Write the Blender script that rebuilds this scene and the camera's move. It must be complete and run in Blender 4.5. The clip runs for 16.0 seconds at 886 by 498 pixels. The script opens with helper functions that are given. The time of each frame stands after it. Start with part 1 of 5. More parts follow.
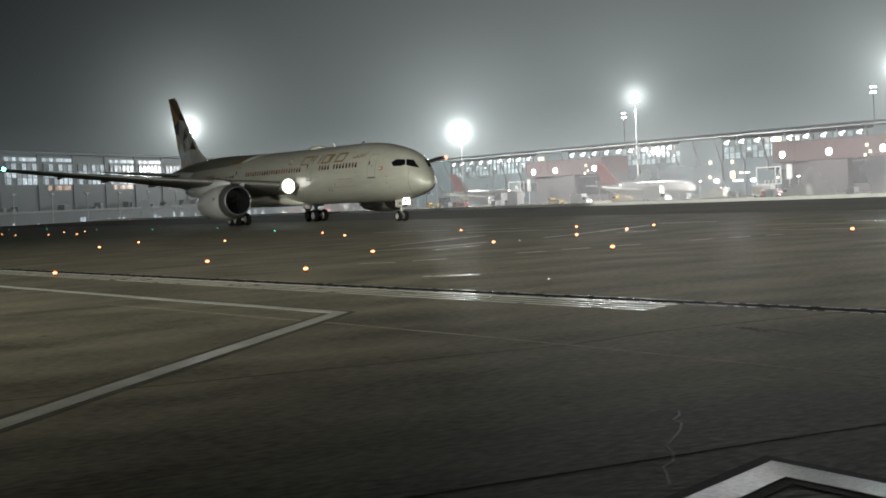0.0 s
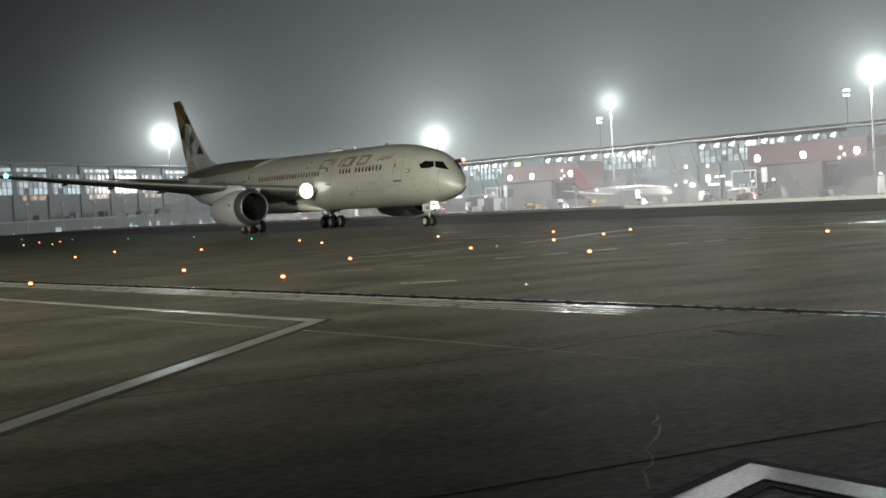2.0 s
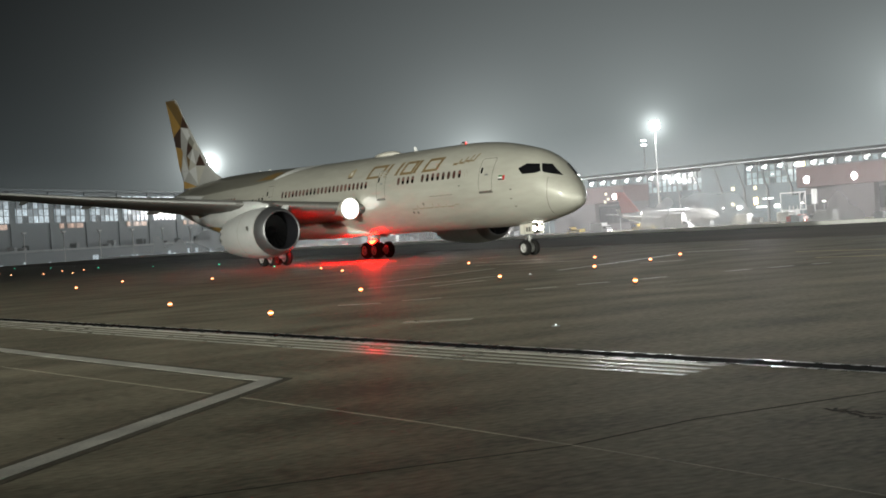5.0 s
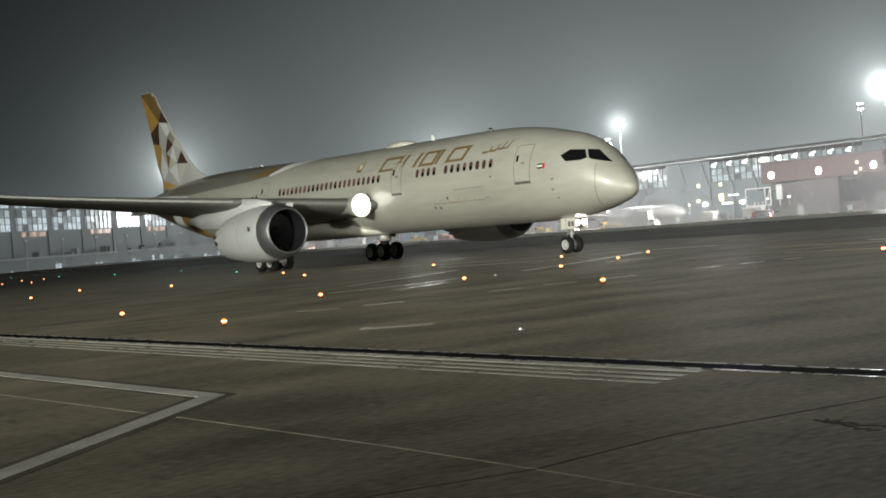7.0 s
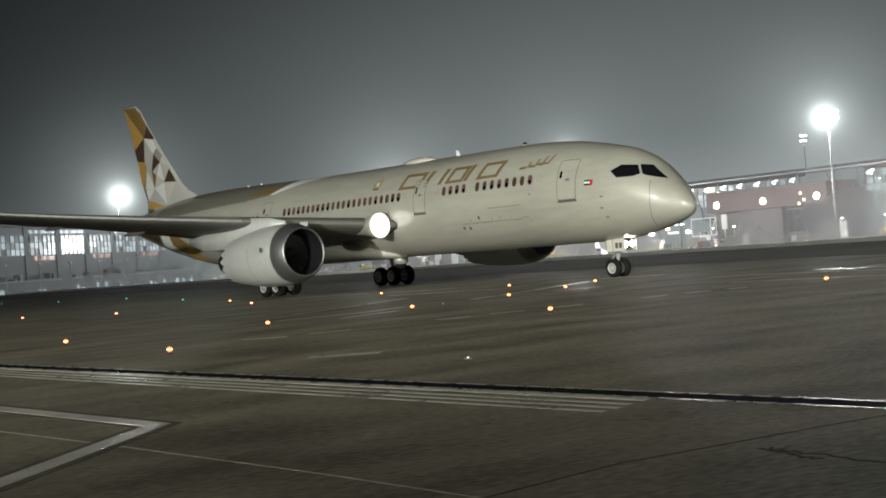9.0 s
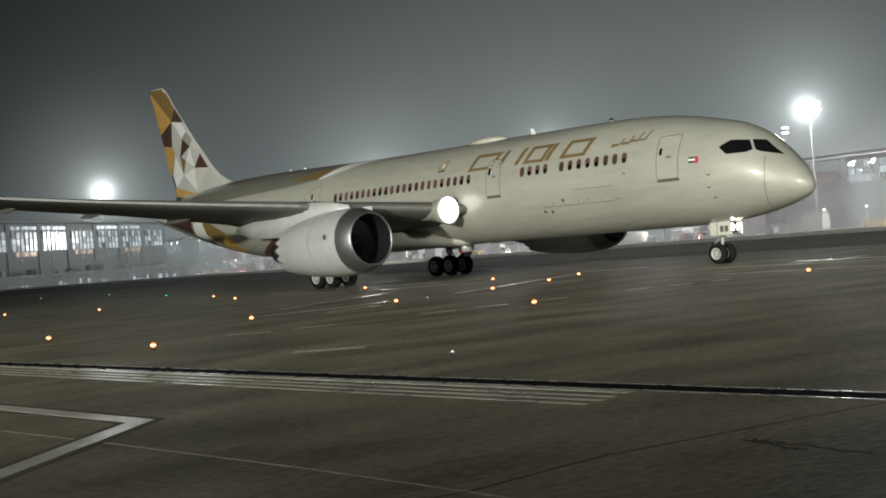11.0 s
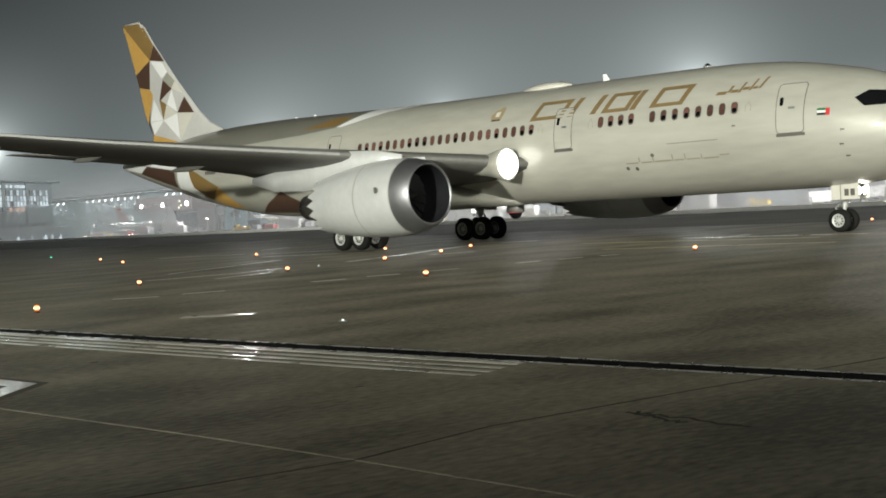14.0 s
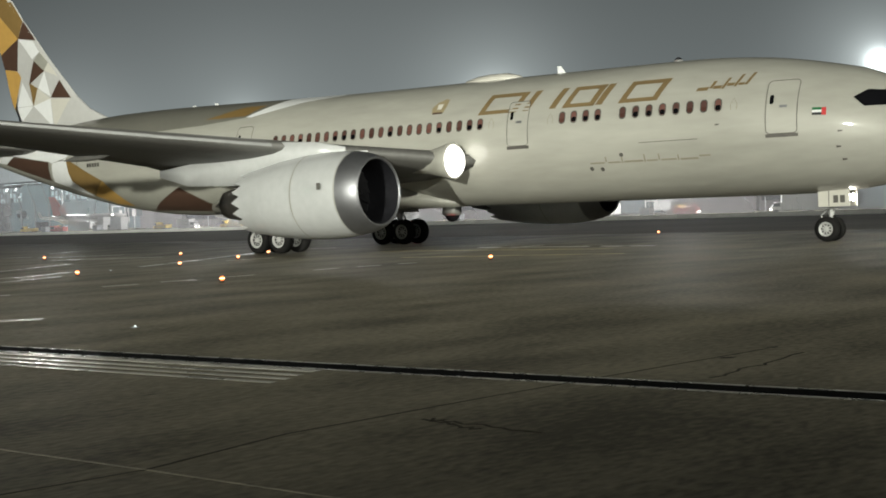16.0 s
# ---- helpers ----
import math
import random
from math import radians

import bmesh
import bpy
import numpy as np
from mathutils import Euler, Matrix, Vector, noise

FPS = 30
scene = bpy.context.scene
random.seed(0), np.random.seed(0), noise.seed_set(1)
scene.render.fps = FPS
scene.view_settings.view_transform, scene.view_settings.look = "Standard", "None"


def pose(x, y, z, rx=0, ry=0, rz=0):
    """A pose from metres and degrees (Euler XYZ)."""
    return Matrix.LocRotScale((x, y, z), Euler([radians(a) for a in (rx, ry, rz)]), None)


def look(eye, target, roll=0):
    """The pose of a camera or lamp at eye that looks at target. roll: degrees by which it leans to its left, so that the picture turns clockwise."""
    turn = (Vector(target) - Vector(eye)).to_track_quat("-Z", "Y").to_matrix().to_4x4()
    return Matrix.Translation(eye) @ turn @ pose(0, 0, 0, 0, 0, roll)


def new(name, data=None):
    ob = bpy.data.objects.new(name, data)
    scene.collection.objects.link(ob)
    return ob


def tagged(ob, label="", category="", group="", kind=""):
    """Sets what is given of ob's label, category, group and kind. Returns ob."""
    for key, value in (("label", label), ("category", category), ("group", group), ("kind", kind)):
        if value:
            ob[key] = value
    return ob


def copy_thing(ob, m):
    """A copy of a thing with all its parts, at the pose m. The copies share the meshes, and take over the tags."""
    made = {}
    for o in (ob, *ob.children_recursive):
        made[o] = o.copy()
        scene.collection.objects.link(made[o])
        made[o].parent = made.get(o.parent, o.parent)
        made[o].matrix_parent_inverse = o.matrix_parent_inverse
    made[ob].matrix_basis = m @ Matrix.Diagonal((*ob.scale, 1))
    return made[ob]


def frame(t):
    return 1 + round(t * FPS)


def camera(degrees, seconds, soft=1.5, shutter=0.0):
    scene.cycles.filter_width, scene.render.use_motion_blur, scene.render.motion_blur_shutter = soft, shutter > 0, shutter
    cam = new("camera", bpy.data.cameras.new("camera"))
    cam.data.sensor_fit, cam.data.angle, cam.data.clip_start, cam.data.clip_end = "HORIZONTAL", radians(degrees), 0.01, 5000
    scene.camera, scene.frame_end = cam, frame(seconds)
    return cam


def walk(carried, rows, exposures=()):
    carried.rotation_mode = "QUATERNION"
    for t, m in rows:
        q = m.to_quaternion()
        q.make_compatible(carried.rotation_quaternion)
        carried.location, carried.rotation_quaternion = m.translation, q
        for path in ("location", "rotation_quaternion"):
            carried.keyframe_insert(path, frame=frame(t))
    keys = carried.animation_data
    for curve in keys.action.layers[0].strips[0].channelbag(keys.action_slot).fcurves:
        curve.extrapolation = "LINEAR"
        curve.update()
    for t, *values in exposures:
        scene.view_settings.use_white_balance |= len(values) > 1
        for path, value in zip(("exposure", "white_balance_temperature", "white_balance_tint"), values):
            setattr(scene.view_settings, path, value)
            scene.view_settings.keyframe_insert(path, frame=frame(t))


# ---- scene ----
cam = camera(37.55, 16.0, soft=1.75)


def aim(x, y, z, yaw, pitch, roll):
    """A camera pose: yaw to the left, pitch upwards, roll about the view axis."""
    return pose(x, y, z, 0, 0, yaw) @ pose(0, 0, 0, 90 + pitch) @ pose(0, 0, 0, 0, 0, roll)


CAMERA_ROWS = [
    (0, -0.95, -8.10, 2.26, 0.69, -2.33, -2.72),
    (0.5, -0.95, -8.10, 2.26, 0.03, -2.47, -3.38),
    (1, -0.95, -8.10, 2.26, -0.54, -2.08, -3.46),
    (1.5, -0.95, -8.10, 2.26, -0.38, -2.15, -3.49),
    (2, -0.95, -8.10, 2.26, -0.32, -2.10, -3.26),
    (2.5, -0.57, -4.87, 2.18, 0.40, -2.05, -3.40),
    (3, -0.51, -4.35, 2.17, 0.63, -1.83, -3.60),
    (3.5, -0.42, -3.60, 2.15, 0.99, -1.48, -3.48),
    (4, -0.34, -2.90, 2.14, 1.28, -1.17, -3.31),
    (6.5, 0.00, 0.00, 2.07, 1.49, -0.79, -4.55),
    (7, 0.00, 0.00, 2.07, 0.13, -0.90, -4.69),
    (7.5, 0.00, 0.00, 2.07, -1.05, -0.65, -4.73),
    (8, 0.00, 0.00, 2.07, -1.62, -0.30, -4.69),
    (8.5, 0.00, 0.00, 2.07, -2.03, 0.18, -4.46),
    (11, 0.00, 0.00, 2.07, -2.94, -0.16, -4.78),
    (11.5, 0.00, 0.00, 2.07, -3.21, -0.46, -4.67),
    (12, 0.00, 0.00, 2.07, -3.63, -1.27, -4.61),
    (12.5, 0.00, 0.00, 2.07, -4.30, -1.89, -4.54),
    (13, 0.00, 0.00, 2.07, -5.07, -2.22, -4.24),
    (13.5, 0.00, 0.00, 2.07, -6.29, -1.90, -3.81),
    (14, 0.00, 0.00, 2.07, -7.55, -1.82, -3.28),
    (14.5, 0.00, 0.00, 2.07, -9.37, -2.47, -3.59),
    (15, 0.00, 0.00, 2.07, -11.40, -2.89, -3.55),
    (15.5, 0.00, 0.00, 2.07, -13.92, -2.15, -2.84),
    (16, 0.00, 0.00, 2.07, -16.41, -1.92, -2.16),
]
EXPOSURES = [(0.0, 0.0), (7.0, 0.0), (8.5, -0.22), (11.0, -0.25), (12.5, -0.1), (13.5, 0.02), (14.5, 0.16), (15.0, 0.02), (15.5, 0.1), (16.0, -0.04)]
walk(cam, [(r[0], aim(*r[1:])) for r in CAMERA_ROWS], EXPOSURES)

# aircraft: seconds, nose x, nose y, heading
AIRCRAFT_ROWS = [
    (0, -3.18, 114.41, -55.15),
    (0.5, -1.14, 112.14, -55.66),
    (1, -0.23, 110.51, -55.57),
    (1.5, 0.72, 110.00, -55.39),
    (2, 1.77, 107.88, -55.45),
    (2.5, 2.01, 94.98, -54.40),
    (3, 2.98, 92.72, -54.10),
    (3.5, 3.63, 89.85, -53.71),
    (4, 4.57, 86.48, -53.43),
    (6.5, 9.72, 74.49, -51.96),
    (7, 10.87, 72.84, -52.05),
    (7.5, 12.06, 71.52, -51.94),
    (8, 13.25, 69.87, -51.92),
    (8.5, 14.48, 68.24, -51.90),
    (11, 20.75, 60.25, -51.69),
    (11.5, 22.00, 58.59, -51.79),
    (12, 23.30, 56.96, -51.81),
    (12.5, 24.58, 55.16, -51.85),
    (13, 25.95, 53.64, -51.73),
    (13.5, 27.19, 52.01, -51.79),
    (14, 28.50, 50.13, -51.77),
    (14.5, 29.85, 48.35, -51.86),
    (15, 31.14, 46.34, -52.16),
    (15.5, 32.38, 44.33, -52.29),
    (16, 33.76, 42.40, -52.47),
]

# the far apron edge runs along U; N points away from the taxiway
U, N, EDGE = Vector((-0.562, 0.827)), Vector((0.827, 0.562)), Vector((62.0, 100.0))
EYE_Z = 2.07


def far(s, off, z=0.0, k=2.0):
    """A far place: s metres along the apron edge and off behind it, pushed k times as far from the eye."""
    p = (EDGE + N * off + U * s) * k
    return Vector((p.x, p.y, EYE_Z + k * (z - EYE_Z)))


FACING = math.degrees(math.atan2(U.y, U.x))
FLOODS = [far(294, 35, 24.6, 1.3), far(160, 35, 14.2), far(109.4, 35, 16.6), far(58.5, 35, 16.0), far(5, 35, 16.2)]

# ---- night haze sky and lamps ----
world = bpy.data.worlds.new("night_sky")
scene.world = world
world.use_nodes = True
wt = world.node_tree
wt.nodes.clear()
wout = wt.nodes.new("ShaderNodeOutputWorld")
wbg = wt.nodes.new("ShaderNodeBackground")
wco = wt.nodes.new("ShaderNodeTexCoord")
wsep = wt.nodes.new("ShaderNodeSeparateXYZ")
wt.links.new(wco.outputs["Generated"], wsep.inputs[0])
wr = wt.nodes.new("ShaderNodeValToRGB")
wr.color_ramp.interpolation = "B_SPLINE"
els = wr.color_ramp.elements
SKY = [(0.0, (0.1293, 0.1557, 0.1584)), (0.05, (0.0930, 0.1144, 0.1177)), (0.12, (0.0405, 0.0505, 0.0530)), (0.22, (0.0148, 0.0194, 0.0205)),
       (0.34, (0.0072, 0.0093, 0.0102)), (1.0, (0.0050, 0.0065, 0.0072))]
while len(els) < len(SKY):
    els.new(0.5)
for e, (p, c) in zip(els, SKY):
    e.position, e.color = p, (*c, 1)
wm = wt.nodes.new("ShaderNodeMath")
wm.operation = "MULTIPLY"
wm.inputs[1].default_value = 1.8
wt.links.new(wsep.outputs["Z"], wm.inputs[0])
wt.links.new(wm.outputs[0], wr.inputs[0])
# floodlight glow painted into the sky colour round each mast
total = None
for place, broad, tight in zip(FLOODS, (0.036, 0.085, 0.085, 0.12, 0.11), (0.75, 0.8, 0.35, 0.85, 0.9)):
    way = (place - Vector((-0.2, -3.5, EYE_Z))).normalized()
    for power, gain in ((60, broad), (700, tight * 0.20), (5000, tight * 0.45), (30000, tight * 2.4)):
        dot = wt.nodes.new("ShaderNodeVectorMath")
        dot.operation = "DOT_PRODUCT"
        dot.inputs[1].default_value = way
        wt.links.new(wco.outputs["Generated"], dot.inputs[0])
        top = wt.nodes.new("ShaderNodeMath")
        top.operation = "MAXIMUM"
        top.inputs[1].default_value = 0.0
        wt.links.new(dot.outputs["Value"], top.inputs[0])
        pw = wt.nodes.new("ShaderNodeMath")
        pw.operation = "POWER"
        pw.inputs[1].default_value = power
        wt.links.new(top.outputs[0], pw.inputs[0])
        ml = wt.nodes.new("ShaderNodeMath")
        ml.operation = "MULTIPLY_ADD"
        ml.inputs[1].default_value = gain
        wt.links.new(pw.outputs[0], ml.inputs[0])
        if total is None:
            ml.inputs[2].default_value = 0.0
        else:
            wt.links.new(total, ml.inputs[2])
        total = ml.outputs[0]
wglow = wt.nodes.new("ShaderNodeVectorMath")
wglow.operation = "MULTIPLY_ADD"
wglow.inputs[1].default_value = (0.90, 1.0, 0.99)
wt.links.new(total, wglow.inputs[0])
# the haze is brighter over the lit stands
wside = wt.nodes.new("ShaderNodeMapRange")
wside.interpolation_type = "SMOOTHSTEP"
for key, value in (("From Min", -0.45), ("From Max", 0.15), ("To Min", 0.42), ("To Max", 0.92)):
    wside.inputs[key].default_value = value
wt.links.new(wsep.outputs["X"], wside.inputs[0])
wbase = wt.nodes.new("ShaderNodeVectorMath")
wbase.operation = "SCALE"
wt.links.new(wr.outputs["Color"], wbase.inputs[0])
wt.links.new(wside.outputs[0], wbase.inputs["Scale"])
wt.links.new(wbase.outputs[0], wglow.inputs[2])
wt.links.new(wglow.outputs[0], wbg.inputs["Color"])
wbg.inputs["Strength"].default_value = 1.0
wt.links.new(wbg.outputs[0], wout.inputs[0])


def area_lamp(name, place, target, watts, size, color):
    data = bpy.data.lights.new(name, "AREA")
    data.energy, data.size, data.color = watts, size, color
    ob = new(name, data)
    ob.matrix_world = look(place, target)
    return ob


COOL = (0.93, 1.0, 0.97)
WARM = (0.97, 0.985, 0.87)
# mast lights of the apron behind the camera
BACK_MASTS = [(-75.0, -62.0, 22.0), (58.0, -85.0, 28.0)]


def spot_lamp(name, place, target, watts, degrees, color):
    data = bpy.data.lights.new(name, "SPOT")
    data.energy, data.spot_size, data.spot_blend, data.shadow_soft_size, data.color = watts, radians(degrees), 1.0, 1.2, color
    ob = new(name, data)
    ob.matrix_world = look(place, target)
    return ob


spot_lamp("floodlight_beam", BACK_MASTS[0], (9, 88, 2), 1200000, 43, WARM)
spot_lamp("floodlight_beam", BACK_MASTS[1], (16, 84, 2), 740000, 41, WARM)
# the far masts light the stands and the taxiway
for p, watts in zip(FLOODS, (12000, 20000, 20000, 24000, 16000)):
    area_lamp("floodlight_beam", p + Vector((-0.8 * N.x, -0.8 * N.y, -0.5)), (p.x * 0.45, p.y * 0.45, 0), watts, 9.0, COOL)
# added lamps without fixtures brighten the gates, the parked traffic and the haze
TEAL = (0.80, 1.0, 1.0)
NEUTRAL = (1.0, 0.99, 0.985)
for s, off, z, watts, tone in ((20, 16, 8.6, 105000, NEUTRAL), (70, 16, 8.6, 115000, NEUTRAL), (110, 25, 9.0, 75000, NEUTRAL), (148, 20, 9.0, 100000, NEUTRAL),
                               (205, 16, 11.5, 145000, TEAL), (265, 16, 11.5, 135000, TEAL)):
    data = bpy.data.lights.new("stand_fill_light", "POINT")
    data.energy, data.shadow_soft_size, data.color = watts, 0.8, tone
    new("stand_fill_light", data).location = far(s, off, z)

# ---- materials ----
def node_mat(name):
    m = bpy.data.materials.new(name)
    m.use_nodes = True
    return m, m.node_tree.nodes, m.node_tree.links, m.node_tree.nodes["Principled BSDF"]


def surface(name, color, rough=0.5, metal=0.0, fine=8.0, coarse=0.6, amount=0.15, bump=0.0, coat=0.0, alt=None, stretch=(1, 1, 1), spec=0.5, tight=0.17, streak=None):
    """A surface with variation at two scales, in object metres."""
    m, n, l, b = node_mat(name)
    co, mp = n.new("ShaderNodeTexCoord"), n.new("ShaderNodeMapping")
    mp.inputs["Scale"].default_value = stretch
    if streak:
        mp.vector_type = "TEXTURE"
        mp.inputs["Rotation"].default_value, mp.inputs["Scale"].default_value = (0, 0, radians(streak)), (2.0, 1, 1)
    l.new(co.outputs["Object"], mp.inputs[0])
    n1, n2 = n.new("ShaderNodeTexNoise"), n.new("ShaderNodeTexNoise")
    n1.inputs["Scale"].default_value, n1.inputs["Detail"].default_value = fine, 5
    n2.inputs["Scale"].default_value, n2.inputs["Detail"].default_value = coarse, 4
    for t in (n1, n2):
        l.new(mp.outputs[0], t.inputs["Vector"])
    add = n.new("ShaderNodeMath")
    add.operation = "MULTIPLY_ADD"
    add.inputs[1].default_value = 0.45
    l.new(n1.outputs["Fac"], add.inputs[0])
    half = n.new("ShaderNodeMath")
    half.operation = "MULTIPLY"
    half.inputs[1].default_value = 0.55
    l.new(n2.outputs["Fac"], half.inputs[0])
    l.new(half.outputs[0], add.inputs[2])
    ramp = n.new("ShaderNodeValToRGB")
    lo = [c * (1 - amount) for c in color]
    hi = list(alt) if alt else [min(1, c * (1 + amount)) for c in color]
    ramp.color_ramp.elements[0].position, ramp.color_ramp.elements[0].color = 0.5 - tight, (*lo, 1)
    ramp.color_ramp.elements[1].position, ramp.color_ramp.elements[1].color = 0.5 + tight, (*hi, 1)
    l.new(add.outputs[0], ramp.inputs[0])
    l.new(ramp.outputs[0], b.inputs["Base Color"])
    rg = n.new("ShaderNodeMapRange")
    rg.inputs["To Min"].default_value, rg.inputs["To Max"].default_value = max(0.02, rough - 0.08), min(1, rough + 0.08)
    l.new(n2.outputs["Fac"], rg.inputs[0])
    l.new(rg.outputs[0], b.inputs["Roughness"])
    b.inputs["Metallic"].default_value = metal
    b.inputs["Specular IOR Level"].default_value = spec
    b.inputs["Coat Weight"].default_value = coat
    b.inputs["Coat Roughness"].default_value = 0.06
    if bump:
        bp = n.new("ShaderNodeBump")
        bp.inputs["Strength"].default_value, bp.inputs["Distance"].default_value = bump, 0.02
        l.new(n1.outputs["Fac"], bp.inputs["Height"])
        l.new(bp.outputs[0], b.inputs["Normal"])
    return m


def glow(name, color, strength, vary=0.0, base=0.5):
    m, n, l, b = node_mat(name)
    b.inputs["Base Color"].default_value = (*[c * base for c in color], 1)
    b.inputs["Emission Color"].default_value = (*color, 1)
    b.inputs["Emission Strength"].default_value = strength
    if vary:
        info, mr = n.new("ShaderNodeObjectInfo"), n.new("ShaderNodeMapRange")
        mr.inputs["To Min"].default_value, mr.inputs["To Max"].default_value = strength * (1 - vary), strength * (1 + vary)
        l.new(info.outputs["Random"], mr.inputs[0])
        l.new(mr.outputs[0], b.inputs["Emission Strength"])
    return m


def lit_glass(name, color, strength, dark=0.25):
    """Window panes before lit rooms: each pane has its own brightness, some are dim."""
    m, n, l, b = node_mat(name)
    geo, ramp = n.new("ShaderNodeNewGeometry"), n.new("ShaderNodeValToRGB")
    ramp.color_ramp.interpolation = "LINEAR"
    ramp.color_ramp.elements[0].position, ramp.color_ramp.elements[0].color = dark, (0.05, 0.05, 0.05, 1)
    ramp.color_ramp.elements[1].position, ramp.color_ramp.elements[1].color = 1.0, (1, 1, 1, 1)
    l.new(geo.outputs["Random Per Island"], ramp.inputs[0])
    co, no, mu = n.new("ShaderNodeTexCoord"), n.new("ShaderNodeTexNoise"), n.new("ShaderNodeMath")
    no.inputs["Scale"].default_value, no.inputs["Detail"].default_value = 0.9, 3
    l.new(co.outputs["Object"], no.inputs["Vector"])
    mu.operation = "MULTIPLY"
    l.new(ramp.outputs["Color"], mu.inputs[0])
    mr = n.new("ShaderNodeMapRange")
    mr.inputs["To Min"].default_value, mr.inputs["To Max"].default_value = 0.1 * strength, 1.7 * strength
    l.new(no.outputs["Fac"], mr.inputs[0])
    l.new(mr.outputs[0], mu.inputs[1])
    b.inputs["Base Color"].default_value = (0.08, 0.1, 0.1, 1)
    b.inputs["Roughness"].default_value = 0.15
    b.inputs["Emission Color"].default_value = (*color, 1)
    l.new(mu.outputs[0], b.inputs["Emission Strength"])
    return m


M_ASPHALT = surface("asphalt", (0.142, 0.128, 0.093), 0.70, 0, 11.0, 0.5, 0.50, 0.55, spec=0.16, tight=0.12, streak=30.8)
M_VERGE = surface("verge_asphalt", (0.102, 0.088, 0.069), 0.9, 0, 6, 0.08, 0.35, 0.3, spec=0.08)
M_PAINT = surface("worn_white_paint", (0.40, 0.385, 0.34), 0.33, 0, 22, 1.2, 0.45, 0.3)
M_FAINT = surface("faded_white_paint", (0.26, 0.25, 0.215), 0.29, 0, 16, 0.9, 0.5, 0.3)
M_YELLOW = surface("worn_yellow_paint", (0.32, 0.25, 0.10), 0.5, 0, 16, 0.7, 0.4, 0.3)
M_BLACKP = surface("black_paint_border", (0.085, 0.077, 0.060), 0.8, 0, 18, 0.8, 0.4, 0.2, spec=0.1)
M_SLOT = surface("drain_grating_dark", (0.006, 0.006, 0.006), 0.9, 0, 10, 1, 0.4, spec=0.02)
M_GRATE = surface("drain_edge_steel", (0.30, 0.29, 0.27), 0.28, 0.8, 30, 3, 0.4, 0.3)
M_JOINT = surface("pavement_joint", (0.24, 0.215, 0.16), 0.6, 0, 30, 2.2, 0.6, 0.2)
M_CRACK = surface("dark_crack_sealant", (0.042, 0.038, 0.030), 0.8, 0, 20, 2, 0.5, spec=0.1)
M_SKIN = surface("champagne_paint", (0.375, 0.367, 0.322), 0.48, 0.14, 1.6, 0.35, 0.12, coat=0.85, stretch=(0.35, 1, 1.6))
M_WHITE = surface("white_paint", (0.70, 0.705, 0.70), 0.32, 0, 3, 0.5, 0.05, coat=0.4)
M_LGREY = surface("light_grey_facet", (0.47, 0.465, 0.45), 0.32, 0.05, 3, 0.5, 0.06, coat=0.4)
M_MGREY = surface("mid_grey_facet", (0.17, 0.165, 0.14), 0.34, 0.1, 3, 0.5, 0.07, coat=0.4)
M_OLIVE = surface("olive_grey_facet", (0.31, 0.305, 0.265), 0.34, 0.1, 3, 0.5, 0.07, coat=0.4)
M_CREAM = surface("cream_facet", (0.56, 0.54, 0.48), 0.32, 0.05, 3, 0.5, 0.05, coat=0.4)
M_GOLD = surface("gold_facet", (0.52, 0.31, 0.085), 0.34, 0.1, 3, 0.5, 0.08, coat=0.4)
M_DGOLD = surface("dark_gold_facet", (0.22, 0.14, 0.05), 0.34, 0.1, 3, 0.5, 0.08, coat=0.4)
M_BROWN = surface("dark_brown_facet", (0.072, 0.040, 0.028), 0.34, 0.05, 3, 0.5, 0.1, coat=0.4)
M_TITLE = surface("gold_lettering_paint", (0.205, 0.145, 0.07), 0.35, 0.2, 4, 0.8, 0.08, coat=0.3)
M_FADED = surface("grey_gold_lettering", (0.27, 0.22, 0.13), 0.4, 0.1, 4, 0.8, 0.1)
M_TINT = surface("thin_grey_lettering", (0.24, 0.215, 0.16), 0.4, 0.1, 4, 0.8, 0.1)
M_WING = surface("wing_grey_paint", (0.105, 0.102, 0.094), 0.55, 0.1, 4, 0.4, 0.15)
M_METAL = surface("bare_aluminium_lip", (0.24, 0.24, 0.25), 0.46, 0.9, 5, 0.8, 0.06)
M_STRUT = surface("gear_grey_metal", (0.34, 0.34, 0.33), 0.45, 0.4, 10, 1.5, 0.15)
M_TYRE = surface("tyre_rubber", (0.011, 0.0105, 0.010), 0.85, 0, 20, 3, 0.25, 0.2, spec=0.15)
# one even near-black each for the ducts and the fan
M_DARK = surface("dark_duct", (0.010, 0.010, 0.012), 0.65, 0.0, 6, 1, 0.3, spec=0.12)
M_FAN = surface("fan_blade_near_black", (0.004, 0.004, 0.0045), 0.7, 0.0, 6, 1, 0.2, spec=0.15)
M_LINE = surface("panel_gap_line", (0.085, 0.08, 0.07), 0.6, 0, 10, 1, 0.2)
M_DOORSILL = surface("door_sill_grey", (0.12, 0.112, 0.10), 0.4, 0.4, 10, 1, 0.2)
M_COCKPIT = surface("dark_cockpit_glass", (0.006, 0.006, 0.007), 0.06, 0, 5, 1, 0.2, spec=0.6)
M_EXH = surface("exhaust_nozzle_metal", (0.12, 0.11, 0.10), 0.4, 0.8, 6, 1, 0.2)
M_RED = surface("flag_red", (0.45, 0.02, 0.02), 0.4)
M_GREEN = surface("flag_green", (0.01, 0.12, 0.04), 0.4)
M_BLACK = surface("flag_black", (0.01, 0.01, 0.01), 0.4)
M_REDTAIL = surface("red_tail_paint", (0.34, 0.07, 0.05), 0.35, 0, 2, 0.4, 0.1, coat=0.3)
